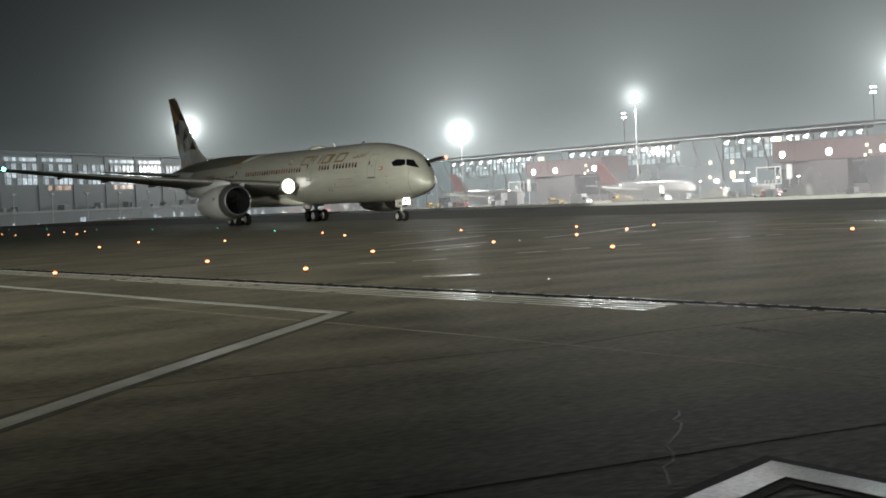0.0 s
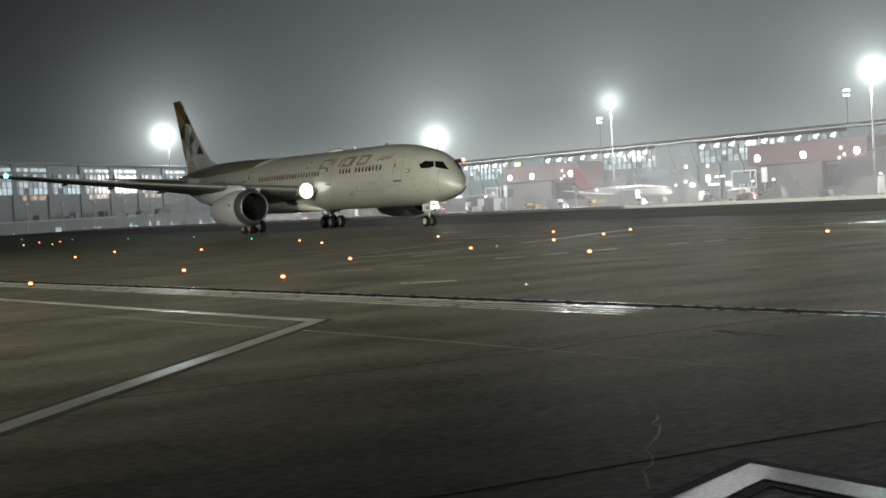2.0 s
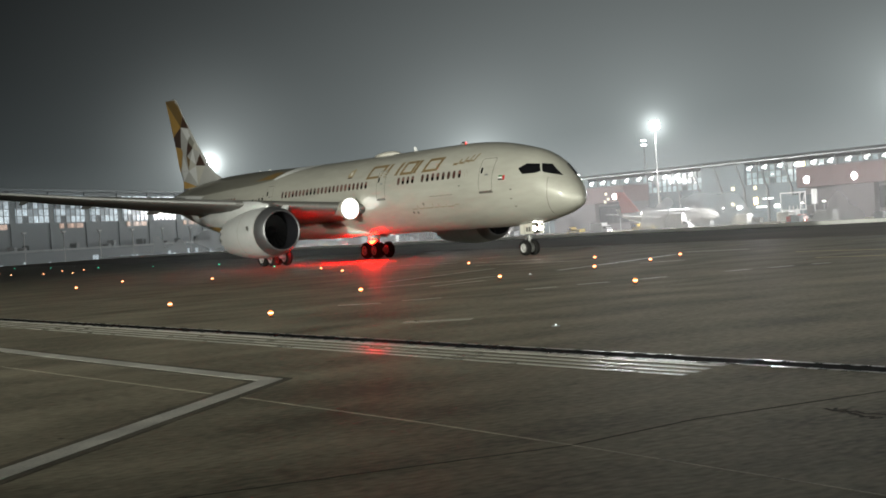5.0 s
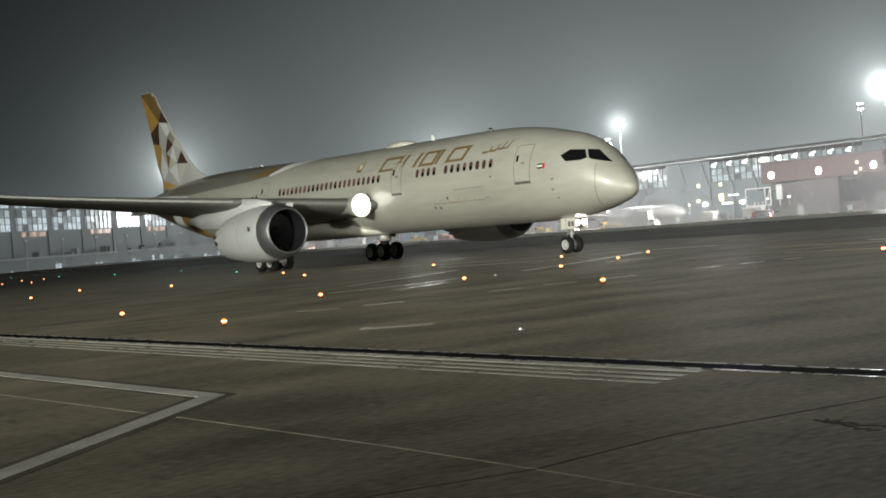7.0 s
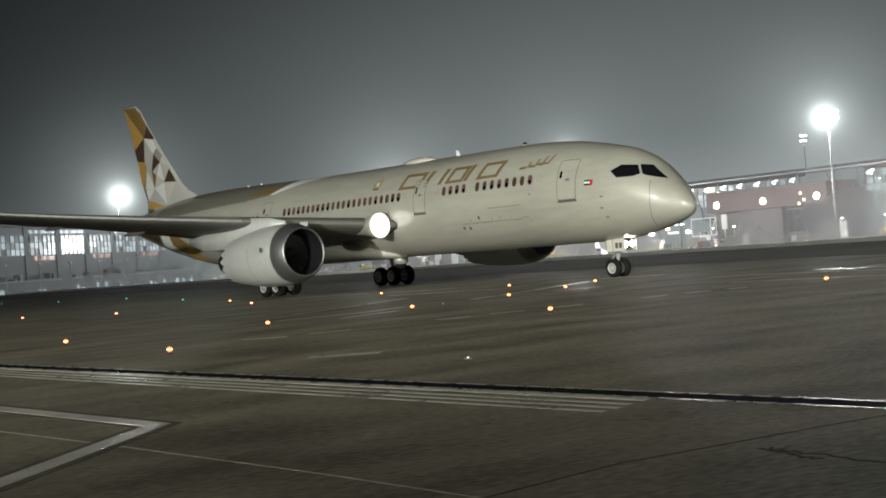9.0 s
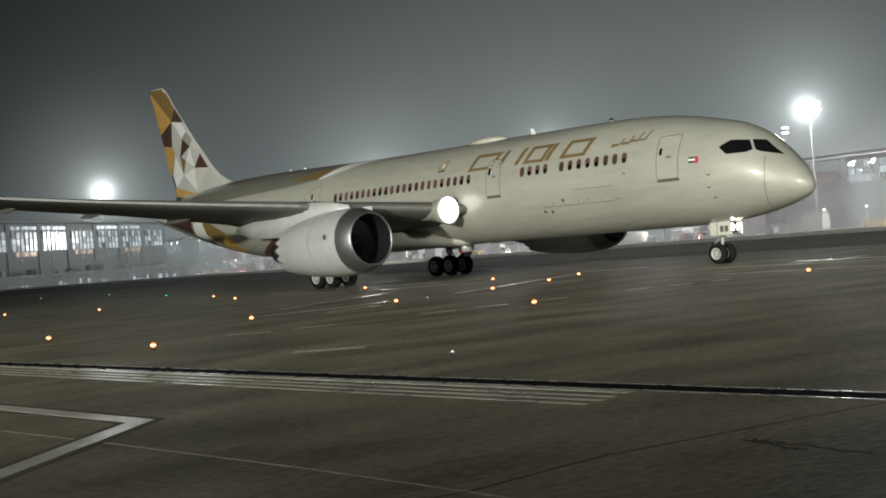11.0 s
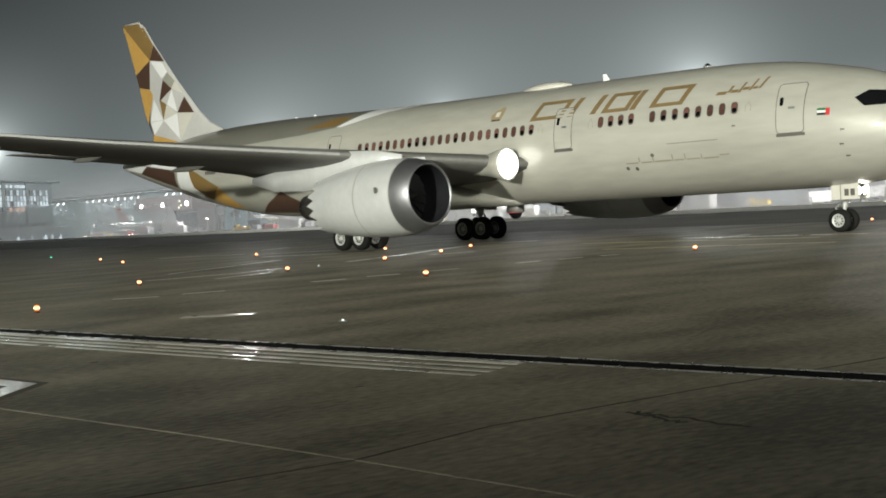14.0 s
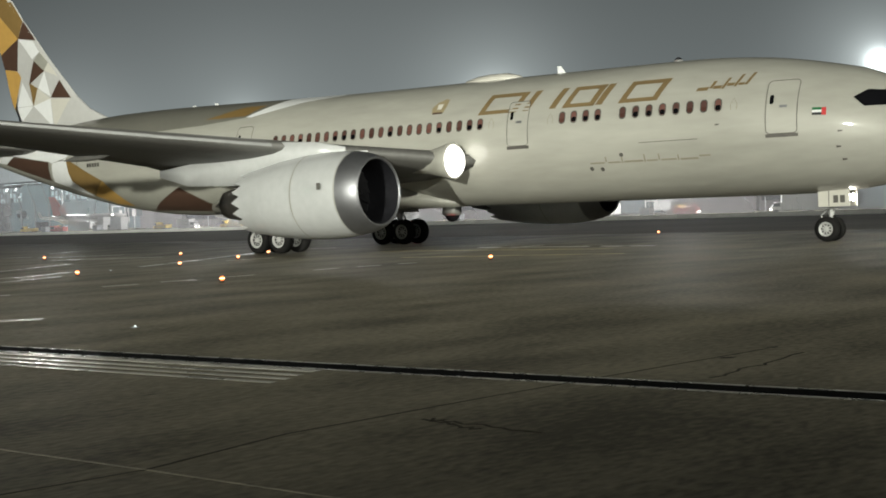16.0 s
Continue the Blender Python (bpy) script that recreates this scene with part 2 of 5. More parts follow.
M_BRICK = surface("terracotta_cladding", (0.105, 0.064, 0.061), 0.7, 0, 3, 0.3, 0.12)
M_CLAD = surface("grey_cladding", (0.24, 0.27, 0.28), 0.55, 0.1, 2, 0.1, 0.12)
M_DCLAD = surface("dark_teal_cladding", (0.11, 0.14, 0.148), 0.55, 0.1, 2, 0.1, 0.15)
M_ROOF = surface("pale_metal_roof", (0.27, 0.285, 0.29), 0.45, 0.3, 1.5, 0.1, 0.08)
M_STEEL = surface("steel_frame", (0.20, 0.21, 0.21), 0.5, 0.4, 4, 0.5, 0.12)
M_POLE = surface("galvanised_pole", (0.40, 0.41, 0.41), 0.5, 0.5, 4, 0.5, 0.1)
M_VEH_W = surface("white_vehicle_paint", (0.50, 0.50, 0.49), 0.35, 0, 3, 0.5, 0.08)
M_VEH_R = surface("red_vehicle_paint", (0.42, 0.05, 0.04), 0.35, 0, 3, 0.5, 0.1)
M_VEH_Y = surface("yellow_vehicle_paint", (0.55, 0.38, 0.05), 0.4, 0, 3, 0.5, 0.1)
M_GLASSD = surface("dark_vehicle_glass", (0.02, 0.022, 0.025), 0.1, 0, 3, 0.5, 0.1)
M_LIT = lit_glass("lit_curtain_wall", (0.78, 0.97, 1.0), 0.62, -0.8)
M_LIT2 = lit_glass("lit_office_band", (0.78, 0.92, 1.0), 0.95, -0.1)
M_LITW = lit_glass("lit_warm_shopfront", (1.0, 0.68, 0.52), 0.75, 0.35)
M_FLOOD = glow("floodlight_lens", (0.93, 1.0, 1.0), 60)
M_WALLPACK = glow("wall_floodlight_lens", (1.0, 0.97, 0.92), 30)
M_CEIL = glow("ceiling_luminaire", (0.95, 1.0, 1.0), 2.6, 0.4)
M_WARMDOT = glow("warm_lamp", (1.0, 0.72, 0.35), 8, 0.3)
M_AMBER = glow("amber_edge_lens", (1.0, 0.22, 0.04), 2.4)
M_AMBERC = glow("amber_lamp_core", (1.0, 0.62, 0.34), 4.0)
M_WELL = surface("dark_wheel_well", (0.035, 0.034, 0.032), 0.6, 0.3, 10, 2, 0.2)
M_RIM = surface("pale_rim_paint", (0.46, 0.46, 0.445), 0.4, 0.1, 12, 3, 0.12)
M_PATCH = surface("worn_asphalt_and_glint", (0.225, 0.205, 0.16), 0.30, 0, 14, 0.8, 0.4, 0.3)
M_KERB = surface("white_kerb_paint", (0.85, 0.85, 0.83), 0.5, 0, 6, 0.4, 0.12)
M_STALK = surface("dark_light_stalk", (0.02, 0.018, 0.015), 0.8, 0, 12, 2, 0.3, spec=0.05)
M_SIGNY = glow("pale_yellow_sign", (1.0, 0.92, 0.62), 1.6)
# shade of the recessed gate bases is put into this cladding colour
M_DTERRA = surface("shaded_grey_brown_cladding", (0.10, 0.088, 0.088), 0.7, 0, 3, 0.3, 0.15)
M_SLAT = surface("slat_grey_paint", (0.20, 0.20, 0.195), 0.6, 0.05, 4, 0.5, 0.12)
M_NACELLE = surface("nacelle_grey_white_paint", (0.43, 0.435, 0.43), 0.36, 0.05, 2.5, 0.5, 0.08, coat=0.4)
M_GLENS = glow("green_centre_lens", (0.08, 1.0, 0.55), 2)
M_WLENS = glow("white_inset_lens", (0.9, 1.0, 1.0), 1.2)
M_LANDING = glow("landing_light_glare_disc", (1.0, 0.98, 0.92), 3.2)
M_TAXI = glow("taxi_light_lens", (1.0, 0.96, 0.85), 40)
M_NAVG = glow("green_navigation_lens", (0.05, 1.0, 0.35), 40)
M_NAVR = glow("red_navigation_lens", (1.0, 0.06, 0.03), 25)
M_BEACON = glow("red_beacon_lens", (1.0, 0.00012, 0.00003), 11000)
M_BEACON2 = glow("red_crown_beacon_lens", (1.0, 0.0012, 0.0008), 200)
M_CABIN = glow("cabin_window_glow", (1.0, 0.42, 0.30), 0.06, 0.9, 0.05)
M_RAMPL = glow("vehicle_lamp", (1.0, 0.95, 0.85), 10, 0.5)


def haze_material():
    """A half-clear white sheet imitating haze: mostly clear, thinning out upwards and in drifts."""
    m = bpy.data.materials.new("haze_sheet")
    m.use_nodes = True
    n, l = m.node_tree.nodes, m.node_tree.links
    n.clear()
    out, mix, clear = n.new("ShaderNodeOutputMaterial"), n.new("ShaderNodeMixShader"), n.new("ShaderNodeBsdfTransparent")
    half, dif, tra = n.new("ShaderNodeMixShader"), n.new("ShaderNodeBsdfDiffuse"), n.new("ShaderNodeBsdfTranslucent")
    for b in (dif, tra):
        b.inputs["Color"].default_value = (0.84, 0.84, 0.855, 1)
    co, sep, fall, no, drift, mu = (n.new("ShaderNode" + k) for k in ("TexCoord", "SeparateXYZ", "MapRange", "TexNoise", "MapRange", "Math"))
    l.new(co.outputs["Object"], sep.inputs[0])
    l.new(sep.outputs["Z"], fall.inputs[0])
    fall.interpolation_type = "SMOOTHSTEP"
    for key, value in (("From Min", 4.0), ("From Max", 26.0), ("To Min", 1.0), ("To Max", 0.0)):
        fall.inputs[key].default_value = value
    no.inputs["Scale"].default_value, no.inputs["Detail"].default_value = 0.03, 4
    l.new(co.outputs["Object"], no.inputs["Vector"])
    for key, value in (("From Min", 0.3), ("From Max", 0.7), ("To Min", 0.20), ("To Max", 0.34)):
        drift.inputs[key].default_value = value
    l.new(no.outputs["Fac"], drift.inputs[0])
    mu.operation = "MULTIPLY"
    l.new(fall.outputs[0], mu.inputs[0])
    l.new(drift.outputs[0], mu.inputs[1])
    l.new(dif.outputs[0], half.inputs[1])
    l.new(tra.outputs[0], half.inputs[2])
    l.new(mu.outputs[0], mix.inputs[0])
    l.new(clear.outputs[0], mix.inputs[1])
    l.new(half.outputs[0], mix.inputs[2])
    l.new(mix.outputs[0], out.inputs[0])
    return m


M_HAZE = haze_material()


# ---- mesh helpers ----
def link_mesh(name, bm, mat, parent=None, label="", smooth=False):
    me = bpy.data.meshes.new(name)
    bmesh.ops.recalc_face_normals(bm, faces=bm.faces)
    bm.to_mesh(me)
    bm.free()
    if smooth:
        for p in me.polygons:
            p.use_smooth = True
    me.materials.append(mat)
    ob = new(name, me)
    if parent is not None:
        ob.parent = parent
    if label:
        ob["label"] = label
    return ob


def part(name, bm, mat, parent, label="", smooth=False):
    return link_mesh(name, bm, mat, parent, label, smooth)


def same(name, ob, parent, m):
    """Another object on the same mesh, under parent, at pose m."""
    o = new(name, ob.data)
    o.parent = parent
    o.matrix_basis = m
    return o


def thing(name, label, category, m=None, group="", kind=""):
    e = new(name)
    e.empty_display_size = 0.3
    if m is not None:
        e.matrix_basis = m
    return tagged(e, label, category, group, kind)


def box(bm, x0, x1, y0, y1, z0, z1, bevel=0.0, m=None):
    g = bmesh.ops.create_cube(bm, size=1.0)["verts"]
    for v in g:
        v.co = Vector(((x0 + x1) / 2 + v.co.x * (x1 - x0), (y0 + y1) / 2 + v.co.y * (y1 - y0), (z0 + z1) / 2 + v.co.z * (z1 - z0)))
    if bevel:
        es = list({e for v in g for e in v.link_edges})
        r = bmesh.ops.bevel(bm, geom=es, offset=bevel, segments=2, affect="EDGES", profile=0.5)
        g = list({v for f in r["faces"] for v in f.verts} | {v for v in g if v.is_valid})
    if m is not None:
        for v in g:
            v.co = m @ v.co
    return bm


def tube(bm, a, b, r0, r1=None, n=12, caps=True):
    a, b = Vector(a), Vector(b)
    r1 = r0 if r1 is None else r1
    d = (b - a)
    q = d.to_track_quat("Z", "Y").to_matrix()
    ring = []
    for p, r in ((a, r0), (b, r1)):
        ring.append([bm.verts.new(p + q @ Vector((math.cos(i * math.tau / n) * r, math.sin(i * math.tau / n) * r, 0))) for i in range(n)])
    for i in range(n):
        bm.faces.new((ring[0][i], ring[0][(i + 1) % n], ring[1][(i + 1) % n], ring[1][i]))
    if caps:
        bm.faces.new(ring[0][::-1])
        bm.faces.new(ring[1])
    return bm


def loft(bm, rings, cap=True):
    """Join rings of equally many points, closed round each ring."""
    vs = [[bm.verts.new(p) for p in r] for r in rings]
    n = len(vs[0])
    for a, b in zip(vs, vs[1:]):
        for i in range(n):
            bm.faces.new((a[i], a[(i + 1) % n], b[(i + 1) % n], b[i]))
    if cap:
        bm.faces.new(vs[0][::-1])
        bm.faces.new(vs[-1])
    return bm


def lathe(bm, profile, m=None, n=32, close=False):
    """Turn (x, r) points about the x axis."""
    rings = [[Vector((x, r * math.cos(i * math.tau / n), r * math.sin(i * math.tau / n))) for i in range(n)] for x, r in profile]
    if m is not None:
        rings = [[m @ p for p in r] for r in rings]
    if close:
        rings.append(rings[0])
    return loft(bm, rings, cap=False)


def ball(bm, c, r, seg=16, rings=8, m=None):
    g = bmesh.ops.create_uvsphere(bm, u_segments=seg, v_segments=rings, radius=r)["verts"]
    for v in g:
        v.co = (m @ v.co if m is not None else v.co) + Vector(c)
    return bm

# ---- the taxiing airliner: x forward from the nose, y to its left, z up from the ground ----
STATIONS = [(0.0, 3.42, 3.62, 0.10), (-0.12, 3.18, 3.90, 0.36), (-0.5, 2.93, 4.45, 0.82), (-1.1, 2.70, 5.12, 1.26), (-2.0, 2.46, 5.95, 1.72),
            (-2.7, 2.32, 6.45, 1.99), (-3.7, 2.15, 6.90, 2.27), (-4.6, 2.06, 7.14, 2.46), (-6.4, 1.98, 7.52, 2.70), (-8.0, 1.97, 7.76, 2.82),
            (-10.5, 1.97, 7.94, 2.885), (-14.0, 1.97, 7.98, 2.885), (-30.0, 1.97, 8.02, 2.885), (-40.0, 1.98, 8.2, 2.885), (-44.0, 2.10, 8.27, 2.83), (-48.0, 2.58, 8.25, 2.62),
            (-52.0, 3.36, 8.05, 2.24), (-56.0, 4.33, 7.68, 1.68), (-60.0, 5.40, 7.18, 0.95), (-62.0, 5.98, 6.82, 0.48), (-62.8, 6.24, 6.56, 0.15)]


def section(x):
    """Bottom, top and half width of the fuselage at x, smoothly between stations."""
    if x >= 0:
        return STATIONS[0][1:]
    for i, (a, b) in enumerate(zip(STATIONS, STATIONS[1:])):
        if b[0] <= x <= a[0]:
            t = (a[0] - x) / (a[0] - b[0])
            p, q = STATIONS[max(i - 1, 0)], STATIONS[min(i + 2, len(STATIONS) - 1)]
            out = []
            for k in (1, 2, 3):
                ma = (b[k] - p[k]) / (b[0] - p[0]) * (b[0] - a[0])
                mb = (q[k] - a[k]) / (q[0] - a[0]) * (b[0] - a[0])
                lim = 2.5 * abs(b[k] - a[k])
                ma, mb = max(-lim, min(lim, ma)), max(-lim, min(lim, mb))
                out.append((2 * t**3 - 3 * t * t + 1) * a[k] + (t**3 - 2 * t * t + t) * ma + (3 * t * t - 2 * t**3) * b[k] + (t**3 - t * t) * mb)
            return out
    return STATIONS[-1][1:]


def skin(x, z, side, off=0.0):
    zb, zt, w = section(x)
    zc, hz = (zb + zt) / 2, (zt - zb) / 2
    c = max(-0.995, min(0.995, (z - zc) / hz))
    y = w * math.sqrt(1 - c * c)
    nrm = Vector((0, y / (w * w), c / hz)).normalized()
    return Vector((x, side * (y + off * nrm.y), zc + c * hz + off * nrm.z))


def flat_poly(bm, pts, dx, dz):
    """A polygon in x, z, cut into strips so that it can follow a curved skin."""
    f = bm.faces.new([bm.verts.new((x, 0, z)) for x, z in pts])
    xs, zs = [p[0] for p in pts], [p[1] for p in pts]
    for axis, lo, hi, step in ((0, min(xs), max(xs), dx), (2, min(zs), max(zs), dz)):
        v = lo + step
        while v < hi:
            co, no = [0, 0, 0], [0, 0, 0]
            co[axis], no[axis] = v, 1
            bmesh.ops.bisect_plane(bm, geom=bm.verts[:] + bm.edges[:] + bm.faces[:], plane_co=co, plane_no=no)
            v += step
    bmesh.ops.triangulate(bm, faces=bm.faces[:])


def decal(name, pts, mat, parent, side=-1, off=0.012, label="", dx=0.8, dz=0.18, wrap=skin):
    bm = bmesh.new()
    flat_poly(bm, pts, dx, dz)
    for v in bm.verts:
        v.co = wrap(v.co.x, v.co.z, side, off)
    return part(name, bm, mat, parent, label, smooth=True)


def stroke(pts, width):
    """A ribbon polygon in x, z along open points."""
    left, right = [], []
    for i, p in enumerate(pts):
        a, b = pts[max(i - 1, 0)], pts[min(i + 1, len(pts) - 1)]
        d = Vector((b[0] - a[0], b[1] - a[1])).normalized()
        left.append((p[0] - d.y * width / 2, p[1] + d.x * width / 2))
        right.append((p[0] + d.y * width / 2, p[1] - d.x * width / 2))
    return left + right[::-1]


def rounded(x0, x1, z0, z1, r, n=4):
    out = []
    for cx, cz, a0 in ((x1 - r, z1 - r, 0), (x0 + r, z1 - r, 90), (x0 + r, z0 + r, 180), (x1 - r, z0 + r, 270)):
        for i in range(n + 1):
            a = radians(a0 + 90 * i / n)
            out.append((cx + r * math.cos(a), cz + r * math.sin(a)))
    return out


plane = thing("airliner", "champagne wide-body twin-engine airliner taxiing with lights on", "airplane")


def build_fuselage():
    bm = bmesh.new()
    xs = [0.0, -0.05, -0.12, -0.25, -0.4] + [-0.6 - 0.3 * i for i in range(15)] + [-5.2 - 0.6 * i for i in range(10)] + [-12 - 2.0 * i for i in range(14)] + \
         [-40 - 1.0 * i for i in range(22)] + [-61.5, -62.0, -62.4, -62.8]
    n = 56
    rings = []
    for x in xs:
        zb, zt, w = section(x)
        rings.append([Vector((x, w * math.cos(i * math.tau / n), (zb + zt) / 2 + (zt - zb) / 2 * math.sin(i * math.tau / n))) for i in range(n)])
    loft(bm, rings)
    body = part("fuselage", bm, M_SKIN, plane, "pearl champagne painted fuselage", smooth=True)
    # belly and wing root fairing
    bm = bmesh.new()
    rings = []
    for x, w, zb, zt in ((-23.6, 1.2, 1.98, 2.4), (-26.0, 2.5, 1.93, 3.2), (-28.5, 3.0, 1.90, 3.9), (-31, 3.2, 1.88, 4.2), (-34, 3.2, 1.90, 4.1), (-37, 2.8, 1.92, 3.5), (-39.5, 1.9, 1.96, 2.9)):
        zc, hz = (zb + zt) / 2, (zt - zb) / 2
        ring = []
        for i in range(28):
            a = i * math.tau / 28
            c, s = math.cos(a), math.sin(a)
            ring.append(Vector((x, w * math.copysign(abs(c) ** 0.6, c), zc + hz * math.copysign(abs(s) ** 0.75, s))))
        rings.append(ring)
    loft(bm, rings)
    part("belly_fairing", bm, M_SKIN, plane, "smooth pale wing root fairing", smooth=True)
    # crown antenna dome and blade aerials
    bm = bmesh.new()
    rings = []
    for x, r in ((-23.6, 0.02), (-23.3, 0.16), (-22.6, 0.30), (-21.8, 0.36), (-21.0, 0.34), (-20.4, 0.2), (-20.1, 0.02)):
        rings.append([Vector((x, 1.9 * r * math.cos(i * math.tau / 16), 7.93 + r * math.sin(i * math.tau / 16))) for i in range(16)])
    loft(bm, rings)
    part("antenna_dome", bm, M_CREAM, plane, "low streamlined antenna dome", smooth=True)
    for x, z in ((-18.0, 7.95), (-40.6, 7.95), (-42.4, 7.95)):
        bm = bmesh.new()
        loft(bm, [[Vector((x - 0.22, -0.02, z)), Vector((x - 0.22, 0.02, z)), Vector((x + 0.2, 0.02, z)), Vector((x + 0.2, -0.02, z))],
                  [Vector((x - 0.25, -0.012, z + 0.38)), Vector((x - 0.25, 0.012, z + 0.38)), Vector((x - 0.05, 0.012, z + 0.38)), Vector((x - 0.05, -0.012, z + 0.38))]])
        part("blade_antenna", bm, M_WHITE, plane)
    return body


build_fuselage()


def build_cockpit():
    for side in (-1, 1):
        decal("cockpit_window", [(-3.78, 5.68), (-3.30, 5.97), (-2.50, 5.88), (-2.22, 5.40), (-2.5, 5.30), (-3.36, 5.30)], M_COCKPIT, plane, side, 0.012, "dark cockpit side window", 0.2, 0.1)
        decal("cockpit_window", [(-2.42, 5.90), (-1.98, 5.82), (-1.12, 5.03), (-1.95, 5.28), (-2.12, 5.38)], M_COCKPIT, plane, side, 0.012, "dark cockpit windscreen", 0.15, 0.1)
        decal("radome_seam", stroke([(-1.95, 2.62), (-1.72, 3.4), (-1.62, 4.2), (-1.68, 5.0)], 0.025), M_LINE, plane, side, 0.008)


build_cockpit()


def build_doors():
    for x0, x1, z0, z1 in ((-7.08, -5.84, 4.42, 6.55), (-19.32, -18.22, 4.62, 6.62), (-36.55, -35.45, 4.62, 6.6), (-51.3, -50.2, 4.9, 6.75)):
        for side in (-1, 1):
            door = decal("door", rounded(x0, x1, z0, z1, 0.16), M_SKIN, plane, side, 0.014, "", 0.6, 0.15)
            pts = rounded(x0, x1, z0, z1, 0.16)
            bm = bmesh.new()
            for a, b in zip(pts, pts[1:] + pts[:1]):
                n = max(1, int(abs(a[1] - b[1]) / 0.2))
                for i in range(n):
                    p = [(a[0] + (b[0] - a[0]) * k / n, a[1] + (b[1] - a[1]) * k / n) for k in (i, i + 1)]
                    d = Vector((p[1][0] - p[0][0], p[1][1] - p[0][1])).normalized() * 0.015
                    q = [(p[0][0] - d.y, p[0][1] + d.x), (p[1][0] - d.y, p[1][1] + d.x), (p[1][0] + d.y, p[1][1] - d.x), (p[0][0] + d.y, p[0][1] - d.x)]
                    bm.faces.new([bm.verts.new(skin(x, z, side, 0.02)) for x, z in q])
            part("door_seal", bm, M_LINE, door, "dark door outline")
            cx = (x0 + x1) / 2
            decal("door_window", rounded(x0 + 0.14, x0 + 0.30, z0 + 1.18, z0 + 1.55, 0.07), M_COCKPIT, door, side, 0.024)
            decal("door_handle", [(cx - 0.08, z0 + 1.02), (cx + 0.22, z0 + 1.02), (cx + 0.22, z0 + 1.12), (cx - 0.08, z0 + 1.12)], M_METAL, door, side, 0.026)
            decal("door_sill", [(x0 - 0.03, z0 - 0.14), (x1 + 0.03, z0 - 0.14), (x1 + 0.03, z0 - 0.01), (x0 - 0.03, z0 - 0.01)], M_DOORSILL, door, side, 0.02)
    for side in (-1, 1):
        decal("cargo_door", rounded(-12.8, -10.0, 2.5, 4.40, 0.12), M_SKIN, plane, side, 0.010)
        decal("cargo_door_hinge", [(-12.7, 4.40), (-10.0, 4.40), (-10.0, 4.425), (-12.7, 4.425)], M_LINE, plane, side, 0.016)
        for x, z in ((-13.62, 3.95), (-15.2, 3.42), (-14.68, 3.38)):
            decal("drain_port", [(x + 0.10 * math.cos(i * math.tau / 10), z + 0.09 * math.sin(i * math.tau / 10)) for i in range(10)], M_LINE, plane, side, 0.014)
        for x, z in ((-4.3, 4.35), (-4.4, 3.75), (-4.25, 3.25), (-9.2, 4.9)):
            decal("air_probe", [(x, z), (x + 0.18, z + 0.02), (x + 0.18, z + 0.07), (x, z + 0.08)], M_DOORSILL, plane, side, 0.02)


build_doors()


def build_windows():
    xs = [-9.06 - 0.626 * i for i in range(8)] + [-14.65 - 0.597 * i for i in range(4)] + [-20.82 - 0.585 * i for i in range(23)] + [-37.2 - 0.585 * i for i in range(20)]
    for side in (-1, 1):
        bm = bmesh.new()
        flat_poly(bm, rounded(-0.135, 0.135, 5.49, 5.96, 0.12), 1, 0.12)
        for v in bm.verts:
            p = skin(-20 , v.co.z, side, 0.016)
            v.co = Vector((v.co.x, p.y, p.z))
        first = part("cabin_window", bm, M_CABIN, plane, "small oval cabin window, dim red light", smooth=True)
        first.location.x = xs[0]
        bm = bmesh.new()
        out, inn = rounded(-0.165, 0.165, 5.455, 5.995, 0.15), rounded(-0.125, 0.125, 5.50, 5.95, 0.11)
        vo = [bm.verts.new((x, *skin(-20, z, side, 0.022).yz)) for x, z in out]
        vi = [bm.verts.new((x, *skin(-20, z, side, 0.026).yz)) for x, z in inn]
        for i in range(len(vo)):
            bm.faces.new((vo[i], vo[(i + 1) % len(vo)], vi[(i + 1) % len(vi)], vi[i]))
        rim = part("window_frame", bm, M_LINE, first)
        bm = bmesh.new()
        flat_poly(bm, rounded(-0.115, 0.115, 5.52, 5.73, 0.08), 1, 0.12)
        for v in bm.verts:
            v.co = Vector((v.co.x, *skin(-20, v.co.z, side, 0.02).yz))
        shade = part("window_glass", bm, M_COCKPIT, first)
        for x in xs[1:]:
            w = same("cabin_window", first, plane, Matrix.Translation((x, 0, 0)))
            if x < -42:
                zb, zt, ww = section(x)
                w.location.y = -side * (skin(-20, 5.72, 1).y - skin(x, 5.72, 1).y)
            same("window_frame", rim, w, Matrix())
            if random.random() < 0.6:
                same("window_glass", shade, w, Matrix())
        for x in (-8.42, -17.05, -20.2):
            decal("blanked_window", stroke([(x - 0.12, 5.5), (x - 0.14, 5.72), (x, 5.97), (x + 0.14, 5.72), (x + 0.12, 5.5)], 0.02), M_TINT, plane, side, 0.012)


build_windows()


